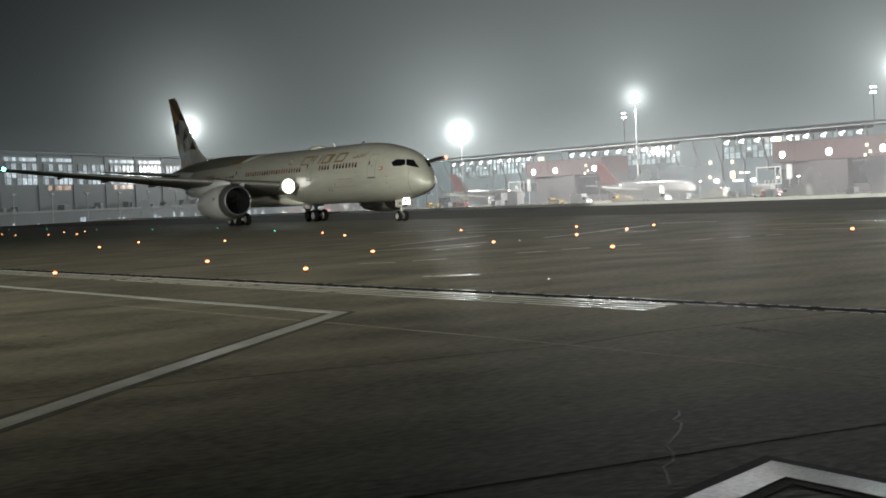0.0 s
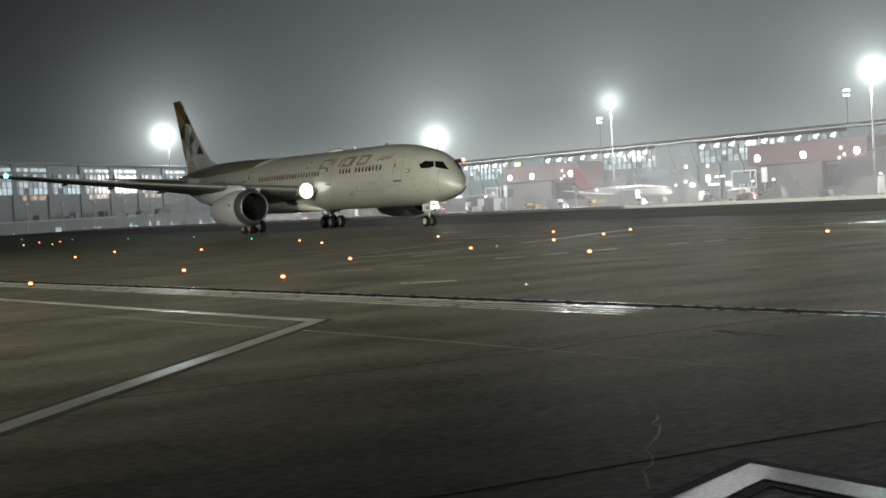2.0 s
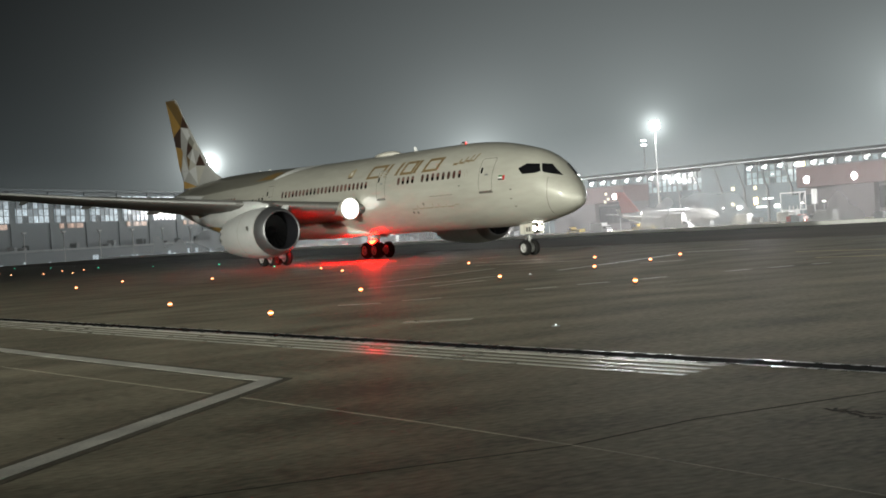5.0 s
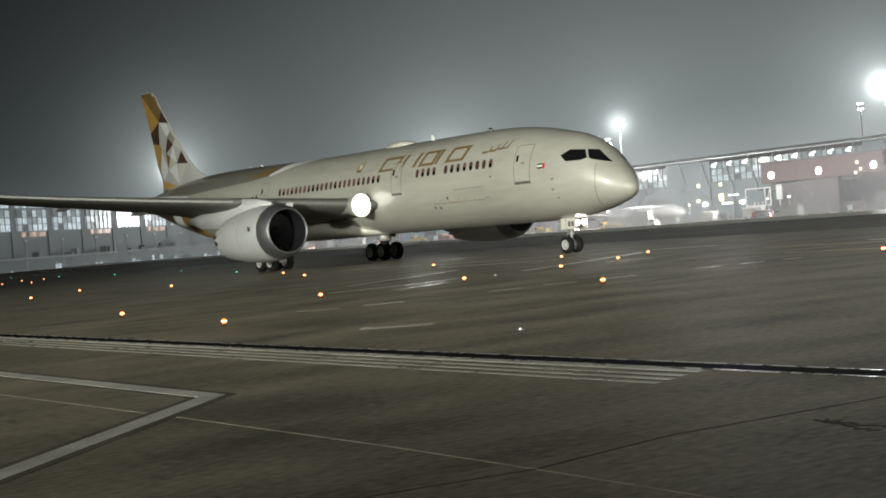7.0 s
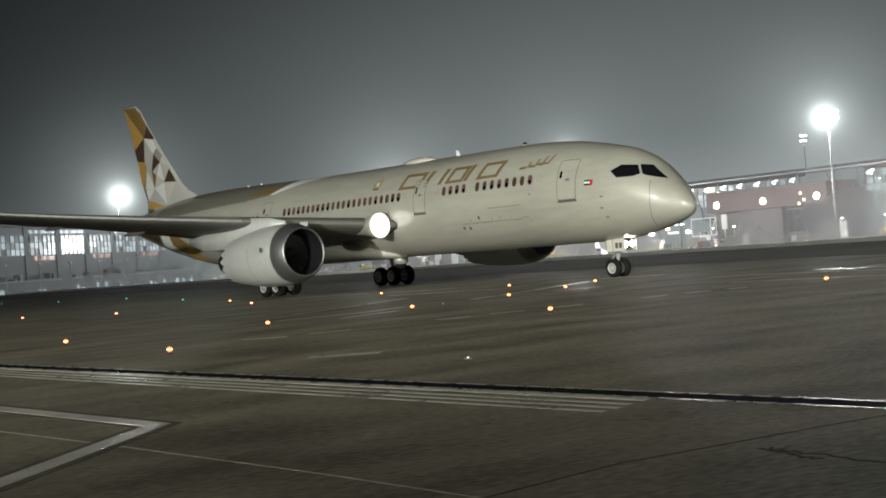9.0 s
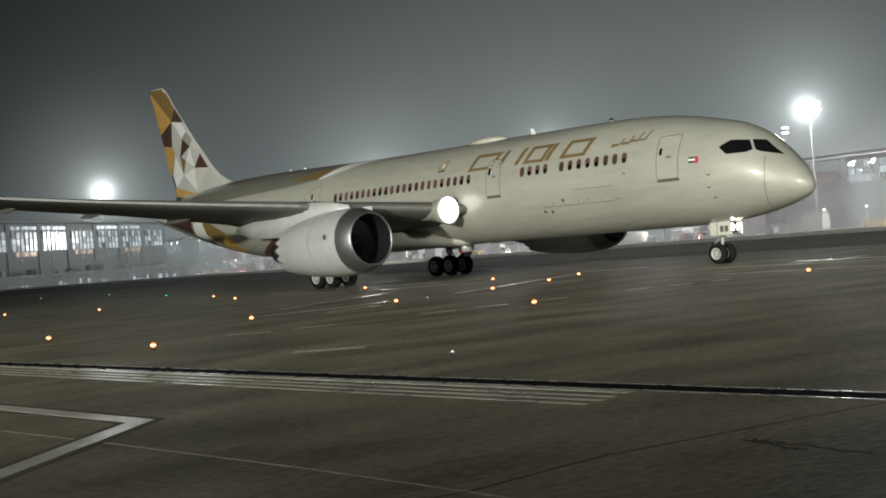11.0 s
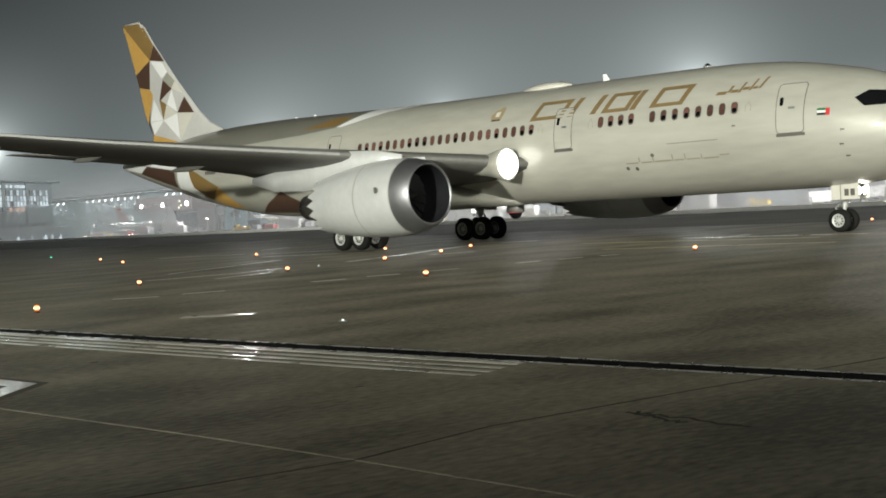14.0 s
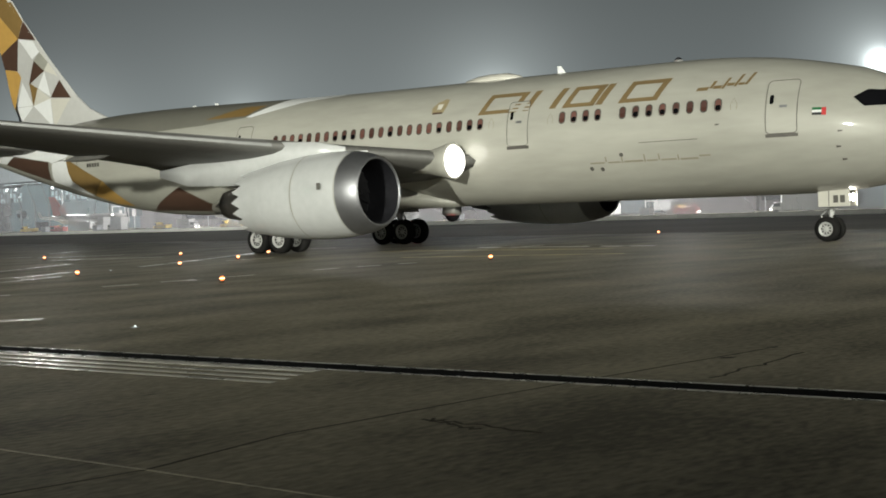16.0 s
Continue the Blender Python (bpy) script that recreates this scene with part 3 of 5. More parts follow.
def build_titles():
    """Brand lettering stands as plain slanted gold shapes; unreadable script as bars."""
    lean = 0.55

    def slant(x, z):
        return (x + (z - 6.12) * lean, z)

    for side in (-1, 1):
        for x0, x1 in ((-21.05, -18.95), (-18.75, -17.55), (-17.35, -16.75), (-16.55, -14.95), (-15.0, -13.85), (-13.75, -11.9)):
            if x1 - x0 < 1.3:
                decal("gold_title_shape", [slant(x0 + 0.12, 6.17), slant(x0 + 0.45, 6.17), slant(x0 + 0.45, 7.07), slant(x0 + 0.12, 7.07)], M_TITLE, plane, side, 0.014)
                continue
            w = 0.17
            for pts in ([(x0, 6.15), (x1, 6.15), (x1, 6.15 + w), (x0, 6.15 + w)], [(x0, 7.07 - w), (x1, 7.07 - w), (x1, 7.07), (x0, 7.07)],
                        [(x0, 6.15 + w), (x0 + 0.3, 6.15 + w), (x0 + 0.3, 7.07 - w), (x0, 7.07 - w)], [(x1 - 0.3, 6.15 + w), (x1, 6.15 + w), (x1, 7.07 - w), (x1 - 0.3, 7.07 - w)]):
                decal("gold_title_shape", [slant(*p) for p in pts], M_TITLE, plane, side, 0.014)
        x = -10.3
        for w, z0, z1 in ((0.5, 6.38, 6.52), (0.14, 6.45, 6.75), (0.35, 6.42, 6.55), (0.12, 6.4, 6.85), (0.3, 6.5, 6.62), (0.12, 6.45, 6.95), (0.25, 6.5, 6.6), (0.13, 6.5, 7.0)):
            decal("script_bar", [slant(x, z0), slant(x + w, z0), slant(x + w, z1), slant(x, z1)], M_TITLE, plane, side, 0.014)
            x += w + 0.03
        x = -15.2
        for w, z0, z1 in ((0.7, 3.62, 3.68), (0.06, 3.68, 3.9), (0.6, 3.62, 3.68), (0.06, 3.6, 3.85), (0.9, 3.62, 3.69), (0.06, 3.6, 3.92), (0.5, 3.62, 3.68), (0.06, 3.65, 3.9), (0.7, 3.62, 3.68), (0.06, 3.6, 3.82), (0.8, 3.6, 3.67), (0.5, 3.7, 3.76)):
            decal("script_bar", [(x, z0), (x + w, z0), (x + w, z1), (x, z1)], M_TINT, plane, side, 0.013)
            x += w + 0.06
        decal("crest_emblem", [(-23.75, 6.42), (-23.1, 6.42), (-22.98, 6.7), (-22.95, 7.05), (-23.2, 7.1), (-23.35, 7.0), (-23.55, 6.95), (-23.8, 6.7)], M_FADED, plane, side, 0.014, "round heraldic emblem")
        decal("crest_ribbon", [(-23.72, 6.38), (-23.1, 6.38), (-23.15, 6.46), (-23.68, 6.46)], M_BROWN, plane, side, 0.018)
        decal("crest_shield", [(-23.5, 6.6), (-23.25, 6.6), (-23.2, 6.85), (-23.5, 6.85)], M_CREAM, plane, side, 0.018)
        flag = decal("flag", [(-5.26, 5.06), (-4.72, 5.04), (-4.72, 5.34), (-5.26, 5.36)], M_WHITE, plane, side, 0.014, "small red, green, white and black flag")
        xa, xb = (-4.9, -4.72)
        decal("flag_bar", [(xa, 5.045), (xb, 5.04), (xb, 5.34), (xa, 5.345)], M_RED, flag, side, 0.018)
        decal("flag_bar", [(-5.26, 5.26), (xa, 5.25), (xa, 5.35), (-5.26, 5.36)], M_GREEN, flag, side, 0.018)
        decal("flag_bar", [(-5.26, 5.06), (xa, 5.05), (xa, 5.15), (-5.26, 5.16)], M_BLACK, flag, side, 0.018)
        for i in range(5):
            x = -49.2 + i * 0.26
            decal("registration_bar", [(x, 5.10), (x + 0.2, 5.10), (x + 0.22, 5.32), (x + 0.02, 5.32)], M_LINE, plane, side, 0.02)


build_titles()


def build_rear_facets():
    FACETS = [("grey_facet", [(-34.3, 8.02), (-36.3, 7.15), (-39.5, 6.92), (-49.4, 6.62), (-54.5, 6.9), (-53.0, 7.85), (-49.3, 8.12), (-42, 8.2)], M_MGREY),
              ("white_facet", [(-34.3, 8.0), (-29.6, 7.98), (-32.8, 7.72), (-36.0, 7.12), (-36.4, 7.16)], M_WHITE),
              ("gold_facet", [(-35.5, 7.75), (-36.5, 7.22), (-39.5, 7.22), (-37.1, 7.75)], M_DGOLD),
              ("grey_facet", [(-48.0, 2.95), (-49.8, 4.30), (-37.0, 3.40), (-37.5, 2.25), (-44, 2.35)], M_OLIVE),
              ("brown_facet", [(-44.9, 2.42), (-41.4, 3.64), (-38.7, 2.20)], M_BROWN),
              ("gold_facet", [(-49.6, 3.42), (-48.0, 4.26), (-46.4, 2.72), (-48.0, 2.9)], M_GOLD),
              ("brown_facet", [(-51.3, 5.74), (-48.0, 4.26), (-49.6, 3.42), (-51.2, 4.37)], M_DGOLD),
              ("cream_facet", [(-52.9, 5.5), (-51.3, 5.74), (-51.2, 4.37), (-49.7, 3.40), (-53.4, 4.42)], M_WHITE),
              ("brown_facet", [(-57.6, 6.15), (-53.3, 5.62), (-53.7, 4.48), (-58.8, 5.7)], M_BROWN),
              ("white_facet", [(-62.5, 6.5), (-57.6, 6.15), (-58.8, 5.75), (-62.4, 6.3)], M_WHITE),
              ("white_facet", [(-57.6, 6.2), (-53.3, 5.64), (-52.9, 5.52), (-51.3, 5.76), (-49.4, 6.5), (-54.5, 6.8), (-58.5, 7.0)], M_WHITE)]
    for i, (name, pts, mat) in enumerate(FACETS):
        for side in (-1, 1):
            decal(name, pts, mat, plane, side, 0.010 + 0.005 * i, "", 0.5, 0.09)


build_rear_facets()

FIN = [(7.3, -48.0, -58.9), (8.2, -50.1, -58.75), (8.85, -51.7, -58.95), (9.7, -52.85, -59.45), (12.0, -55.2, -60.1), (14.9, -57.85, -61.1), (16.35, -59.0, -61.65), (16.8, -59.7, -61.85)]


def fin_chord(z):
    for a, b in zip(FIN, FIN[1:]):
        if a[0] <= z <= b[0]:
            t = (z - a[0]) / (b[0] - a[0])
            return a[1] + (b[1] - a[1]) * t, a[2] + (b[2] - a[2]) * t
    return FIN[-1][1:] if z > FIN[-1][0] else FIN[0][1:]


def airfoil(t):
    return 2.6 * (0.2969 * math.sqrt(max(t, 0)) - 0.126 * t - 0.3516 * t * t + 0.2843 * t**3 - 0.1036 * t**4) * 2


def fin_skin(x, z, side, off=0.0):
    le, te = fin_chord(z)
    t = max(0.0, min(1.0, (le - x) / (le - te)))
    x = le - t * (le - te)
    return Vector((x, side * (0.10 * (le - te) * airfoil(t) * 0.5 + off), z))


def build_fin():
    bm = bmesh.new()
    rings = []
    zs = [7.3, 7.8, 8.2, 8.5, 8.85, 9.3, 9.7, 10.5, 11.3, 12.0, 13, 14, 14.9, 15.7, 16.3, 16.6, 16.75]
    ts = [0, 0.02, 0.06, 0.14, 0.28, 0.45, 0.65, 0.85, 1.0]
    for z in zs:
        le, te = fin_chord(z)
        right = [fin_skin(le - t * (le - te), z, -1) for t in ts]
        left = [fin_skin(le - t * (le - te), z, 1) for t in ts[1:-1]][::-1]
        rings.append(right + left)
    loft(bm, rings)
    fin = part("tail_fin", bm, M_LGREY, plane, "tall tail fin with gold, brown and white facets", smooth=True)
    TRI = [("gold_facet", M_GOLD, [(-61.8, 16.7), (-58.42, 13.82), (-60.55, 12.92)]), ("gold_facet", M_DGOLD, [(-61.8, 16.72), (-59.3, 16.6), (-57.95, 14.88), (-58.42, 13.82)]),
           ("brown_facet", M_BROWN, [(-57.9, 14.88), (-56.7, 13.55), (-58.42, 13.82)]), ("brown_facet", M_BROWN, [(-58.42, 13.82), (-60.5, 12.92), (-60.1, 12.0), (-58.66, 11.75)]),
           ("brown_facet", M_BROWN, [(-56.91, 12.27), (-55.86, 11.53), (-57.51, 10.77)]), ("gold_facet", M_DGOLD, [(-57.48, 10.9), (-56.6, 10.48), (-57.14, 9.43)]),
           ("brown_facet", M_BROWN, [(-54.45, 10.85), (-53.35, 9.64), (-55.28, 9.8)]), ("gold_facet", M_GOLD, [(-60.05, 11.98), (-58.66, 11.74), (-58.3, 11.3), (-59.2, 9.3), (-59.6, 10.1)]),
           ("gold_facet", M_GOLD, [(-58.7, 8.5), (-55.3, 7.75), (-58.7, 7.7)]), ("white_facet", M_WHITE, [(-58.42, 13.8), (-56.95, 13.52), (-56.35, 12.77), (-57.03, 12.36)]),
           ("grey_facet", M_LGREY, [(-58.42, 13.78), (-57.03, 12.36), (-57.48, 10.96), (-58.66, 11.75)]), ("grey_facet", M_CREAM, [(-56.8, 13.4), (-54.6, 11.1), (-55.86, 11.53), (-56.2, 12.77)]),
           ("white_facet", M_WHITE, [(-55.86, 11.5), (-55.28, 9.85), (-56.55, 10.48)]), ("grey_facet", M_CREAM, [(-55.28, 9.75), (-53.4, 9.6), (-55.02, 7.8)]),
           ("white_facet", M_WHITE, [(-58.2, 11.0), (-57.14, 9.43), (-58.92, 9.44)]), ("white_facet", M_WHITE, [(-57.1, 9.4), (-58.5, 8.45), (-58.9, 9.4)]), ("grey_facet", M_LGREY, [(-57.1, 9.4), (-55.1, 7.9), (-58.5, 8.45)]),
           ("white_facet", M_WHITE, [(-57.1, 9.4), (-55.3, 9.75), (-55.1, 7.9)]), ("cream_facet", M_CREAM, [(-56.6, 10.48), (-55.3, 9.75), (-57.1, 9.4)]), ("grey_facet", M_OLIVE, [(-56.35, 12.77), (-55.5, 12.05), (-55.9, 11.55), (-56.91, 12.27)])]
    for i, (name, mat, pts) in enumerate(TRI):
        for side in (-1, 1):
            decal(name, pts, mat, fin, side, 0.008 + 0.0007 * i, "", 0.4, 0.4, wrap=fin_skin)


build_fin()

LE0, TE0 = -21.6, -35.6


def wing_at(y):
    """Leading edge x, trailing edge x, z and thickness of the wing at y metres from the centre."""
    le = -21.0 - (y - 2.5) * 0.655
    te = -35.4 + max(0, 10 - y) * -0.02 - max(0, y - 10) * 0.36
    if y > 26:
        k = (y - 26) / 4.0
        le -= 2.6 * k * k
        te -= 0.7 * k
    z = 4.05 + (y - 2.5) * 0.112 + max(0, y - 14) ** 2 * 0.0016
    return le, te, z, max(0.04, 1.35 - y * 0.055 + max(0, y - 10) * 0.018)


def droop(y):
    """How far the chord line falls towards the trailing edge, as a share of the chord."""
    return 0.06 - 0.045 * min(1.0, max(0.0, (y - 7.0) / 9.0))


def build_wing(side):
    bm = bmesh.new()
    rings = []
    prof = [(0, 0), (0.02, 0.45), (0.08, 0.8), (0.22, 1.0), (0.45, 0.9), (0.75, 0.45), (1.0, 0.06)]
    for y in (2.2, 3.4, 5, 7.5, 10, 13, 16, 19, 22, 25, 26.5, 28, 29.2, 30.0):
        le, te, z, th = wing_at(y)
        c = le - te
        up = [Vector((le - t * c, side * y, z + h * th * 0.55 - t * c * droop(y))) for t, h in prof]
        dn = [Vector((le - t * c, side * y, z - h * th * 0.45 - t * c * droop(y))) for t, h in prof[1:]][::-1]
        rings.append(up + dn)
    loft(bm, rings)
    wing = part("wing", bm, M_WING, plane, "long swept grey wing", smooth=True)
    bm = bmesh.new()
    rings = []
    for y in (10.8, 15, 20, 25, 28):
        le, te, z, th = wing_at(y)
        rings.append([Vector((le + 0.03, side * y, z - 0.07)), Vector((le + 0.03, side * y, z + 0.05)), Vector((le - 0.45, side * y, z + th * 0.36)), Vector((le - 0.47, side * y, z + th * 0.30))])
    loft(bm, rings)
    part("slat", bm, M_SLAT, wing, "pale leading edge slat")
    # flap and aileron gaps along the underside
    for frac in (0.66, 0.30):
        bm = bmesh.new()
        strip = []
        for y in (5, 7.5, 10, 13, 16, 19, 22, 25, 26.5):
            le, te, z, th = wing_at(y)
            c = le - te
            hh = min(((abs(t - frac), h) for t, h in prof))[1]
            strip.append([Vector((le - (frac + k) * c, side * y, z - hh * th * 0.45 - frac * droop(y) * c - 0.035)) for k in (0.0, 0.012)])
        strip = [[bm.verts.new(p) for p in q] for q in strip]
        for q, r in zip(strip, strip[1:]):
            bm.faces.new((q[0], q[1], r[1], r[0]))
        part("flap_gap", bm, M_LINE, wing, "dark flap gap")
    for y, ln in ((7.2, 3.0), (13.2, 2.8), (18.0, 2.4), (22.4, 1.9)):
        le, te, z, th = wing_at(y)
        c = le - te
        zz = z - (droop(y) - 0.005) * c + 0.02
        bm = bmesh.new()
        rings = []
        for t, r in ((0, 0.03), (0.12, 0.14), (0.35, 0.25), (0.6, 0.24), (0.85, 0.12), (1.0, 0.02)):
            x = te + ln * 1.15 - t * ln * 1.5
            rings.append([Vector((x, side * y + 0.5 * r * math.cos(i * math.tau / 12), zz + 0.10 - 0.34 * t + 1.0 * r * math.sin(i * math.tau / 12))) for i in range(12)])
        loft(bm, rings)
        part("flap_track_fairing", bm, M_WING, wing, "canoe-shaped flap fairing", smooth=True)
    le, te, z, th = wing_at(28.5)
    bm = bmesh.new()
    ball(bm, (le + 0.06, side * 28.5, z), 0.22)
    part("navigation_light", bm, M_NAVG if side < 0 else M_NAVR, wing, "green wing tip light" if side < 0 else "red wing tip light")
    # landing light in the wing root; the lens is oversized to imitate glare
    lamp_bm = bmesh.new()
    lathe(lamp_bm, [(0.22, 0.001), (0.19, 0.34), (0.08, 0.58), (-0.10, 0.70)], Matrix.Translation((-21.6, side * 3.75, 4.08)) @ Matrix.Scale(1.08, 4), 24)
    part("landing_light", lamp_bm, M_LANDING, wing, "white wing root landing light, oversized to imitate its glare", smooth=True)
    lamp_bm = bmesh.new()
    lathe(lamp_bm, [(-0.10, 0.70), (-0.06, 0.76), (-0.12, 0.80), (-0.7, 0.66), (-1.4, 0.5), (-3.0, 0.4)], Matrix.Translation((-21.6, side * 3.75, 4.08)) @ Matrix.Scale(1.08, 4), 24)
    part("landing_light_housing", lamp_bm, M_SKIN, wing, smooth=True)


for s in (-1, 1):
    build_wing(s)


def build_stabiliser(side):
    bm = bmesh.new()
    rings = []
    for y, le, te, z, th in ((0.4, -53.6, -60.0, 6.35, 0.6), (3, -55.2, -60.3, 6.62, 0.45), (6.5, -57.6, -61.0, 6.98, 0.3), (9.2, -59.7, -61.7, 7.26, 0.16), (9.9, -60.6, -61.9, 7.33, 0.05)):
        c = le - te
        up = [Vector((le - t * c, side * y, z + h * th / 2)) for t, h in ((0, 0), (0.05, 0.6), (0.3, 1), (0.7, 0.6), (1, 0.05))]
        dn = [Vector((le - t * c, side * y, z - h * th / 2)) for t, h in ((1, 0.05), (0.7, 0.6), (0.3, 1), (0.05, 0.6))]
        rings.append(up + dn)
    loft(bm, rings)
    part("horizontal_stabiliser", bm, M_WING, plane, "swept grey tailplane", smooth=True)


for s in (-1, 1):
    build_stabiliser(s)


def build_engine(side):
    at = Matrix.Translation((-21.2, side * 9.9, 2.76)) @ pose(0, 0, 0, 0, -2, 0) @ Matrix.Scale(0.955, 4)
    bm = bmesh.new()
    lathe(bm, [(-1.05, 1.86), (-1.6, 1.93), (-2.6, 1.97), (-4.0, 1.92), (-5.5, 1.78), (-7.0, 1.55)], at, 48)
    # sawtooth exhaust edge
    n = 18
    ring = [at @ Vector((-7.0, 1.55 * math.cos(i * math.tau / (2 * n)), 1.55 * math.sin(i * math.tau / (2 * n)))) for i in range(2 * n)]
    tip = [at @ Vector((-7.75 if i % 2 == 0 else -7.15, (1.44 if i % 2 == 0 else 1.53) * math.cos(i * math.tau / (2 * n)), (1.44 if i % 2 == 0 else 1.53) * math.sin(i * math.tau / (2 * n)))) for i in range(2 * n)]
    loft(bm, [ring, tip], cap=False)
    eng = part("engine", bm, M_NACELLE, plane, "large white engine nacelle with sawtooth rear edge", smooth=True)
    bm = bmesh.new()
    lathe(bm, [(-1.05, 1.862), (-0.7, 1.80), (-0.35, 1.70), (-0.1, 1.58), (-0.02, 1.53), (0.0, 1.49), (-0.03, 1.45), (-0.08, 1.43)], at, 48)
    part("inlet_lip", bm, M_METAL, eng, "bare metal inlet lip", smooth=True)
    bm = bmesh.new()
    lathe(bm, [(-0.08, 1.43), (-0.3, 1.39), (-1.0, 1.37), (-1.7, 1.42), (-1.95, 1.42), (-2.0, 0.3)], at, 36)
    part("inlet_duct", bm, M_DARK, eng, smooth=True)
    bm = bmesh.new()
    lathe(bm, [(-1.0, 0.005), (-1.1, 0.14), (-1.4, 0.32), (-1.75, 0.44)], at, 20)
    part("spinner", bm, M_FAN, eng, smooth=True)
    for x, r in ((-1.06, 1.868), (-3.55, 1.952)):
        bm = bmesh.new()
        lathe(bm, [(x, r), (x - 0.03, r + 0.006), (x - 0.06, r)], at, 48)
        part("panel_seam", bm, M_OLIVE, eng, smooth=True)
    blade = None
    for i in range(18):
        m = at @ Matrix.Rotation(i * math.tau / 18, 4, "X")
        if blade is None:
            bm = bmesh.new()
            pts = []
            for r, w, tw in ((0.42, 0.13, 35), (0.8, 0.2, 48), (1.2, 0.25, 58), (1.4, 0.24, 62)):
                c, s = math.cos(radians(tw)), math.sin(radians(tw))
                for k in (-1, 1):
                    pts.append(bm.verts.new(Vector((-1.75 + k * w * c * 0.5, k * w * s, r))))
            for j in range(3):
                bm.faces.new((pts[2 * j], pts[2 * j + 1], pts[2 * j + 3], pts[2 * j + 2]))
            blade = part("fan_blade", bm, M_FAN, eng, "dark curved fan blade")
            blade.matrix_basis = m
        else:
            same("fan_blade", blade, eng, m)
    bm = bmesh.new()
    lathe(bm, [(-6.5, 1.15), (-7.4, 1.05), (-8.6, 0.78), (-9.3, 0.66), (-9.2, 0.60), (-8.6, 0.5)], at, 32)
    lathe(bm, [(-8.6, 0.45), (-9.4, 0.38), (-10.2, 0.05)], at, 20)
    part("exhaust_nozzle", bm, M_EXH, eng, "dark core exhaust nozzle", smooth=True)
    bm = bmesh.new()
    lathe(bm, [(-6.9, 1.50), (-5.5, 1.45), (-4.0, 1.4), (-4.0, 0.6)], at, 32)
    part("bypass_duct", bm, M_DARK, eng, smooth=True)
    # pylon
    bm = bmesh.new()
    rings = []
    for x, z0, z1, w in ((-23.0, 4.45, 4.72, 0.05), (-24.5, 4.3, 5.0, 0.34), (-27.0, 4.0, 5.15, 0.42), (-29.5, 3.3, 4.9, 0.40), (-32.5, 3.4, 4.4, 0.22), (-34.6, 3.9, 4.2, 0.05)):
        rings.append([Vector((x, side * 9.9 - w, z0)), Vector((x, side * 9.9 + w, z0)), Vector((x, side * 9.9 + w, z1)), Vector((x, side * 9.9 - w, z1))])
    loft(bm, rings)
    part("pylon", bm, M_NACELLE, eng, "engine pylon", smooth=True)
    bm = bmesh.new()
    box(bm, -0.09, 0.09, -0.01, 0.01, -0.14, 0.14, 0, Matrix.Translation((-22.9, side * 9.9 - 1.96, 3.05)))
    part("nacelle_placard", bm, M_LINE, eng)
    bm = bmesh.new()
    loft(bm, [[Vector((-22.6, side * 9.9 + 1.3, 4.15)), Vector((-22.6, side * 9.9 + 1.36, 4.1)), Vector((-24.0, side * 9.9 + 1.36, 4.2)), Vector((-24.0, side * 9.9 + 1.3, 4.25))],
              [Vector((-23.2, side * 9.9 + 1.75, 4.6)), Vector((-23.2, side * 9.9 + 1.78, 4.58)), Vector((-24.0, side * 9.9 + 1.78, 4.6)), Vector((-24.0, side * 9.9 + 1.75, 4.62))]])
    part("nacelle_strake", bm, M_WHITE, eng)


for s in (-1, 1):
    build_engine(s)

SPIN = []


def wheel(name, x, y, r, w, parent):
    bm = bmesh.new()
    prof = [(-w / 2, r * 0.58), (-w / 2 - 0.01, r * 0.72), (-w / 2 + 0.03, r * 0.9), (-w * 0.3, r * 0.985), (-w * 0.1, r), (w * 0.1, r), (w * 0.3, r * 0.985), (w / 2 - 0.03, r * 0.9), (w / 2 + 0.01, r * 0.72), (w / 2, r * 0.58)]
    lathe(bm, prof, Matrix.Rotation(math.pi / 2, 4, "Z"), 32)
    hub = part(name, bm, M_TYRE, plane, "black rubber tyre on a pale rim", smooth=True)
    hub.location = (x, y, r)
    turn = Matrix.Rotation(math.pi / 2, 4, "Z")
    bm = bmesh.new()
    for k in (-1, 1):
        lathe(bm, [(k * (w / 2 - 0.01), r * 0.60), (k * (w / 2 + 0.005), r * 0.56), (k * w * 0.47, r * 0.46), (k * w * 0.36, r * 0.43)], turn, 28)
        lathe(bm, [(k * w * 0.30, r * 0.20), (k * w * 0.44, r * 0.17), (k * w * 0.46, 0.005)], turn, 20)
        for i in range(9):
            a = i * math.tau / 9
            box(bm, -0.05, 0.05, -0.015, 0.015, -0.028, 0.028, 0, Matrix.Translation((r * 0.31 * math.cos(a), k * w * 0.36, r * 0.31 * math.sin(a))) @ Matrix.Rotation(-a, 4, "Y"))
    part("rim", bm, M_RIM, hub, "pale painted wheel rim")
    bm = bmesh.new()
    for k in (-1, 1):
        lathe(bm, [(k * w * 0.36, r * 0.44), (k * w * 0.30, r * 0.40), (k * w * 0.29, r * 0.18)], turn, 24)
    part("wheel_web", bm, M_WELL, hub, "dark slotted wheel web")
    SPIN.append((hub, r))
    return hub


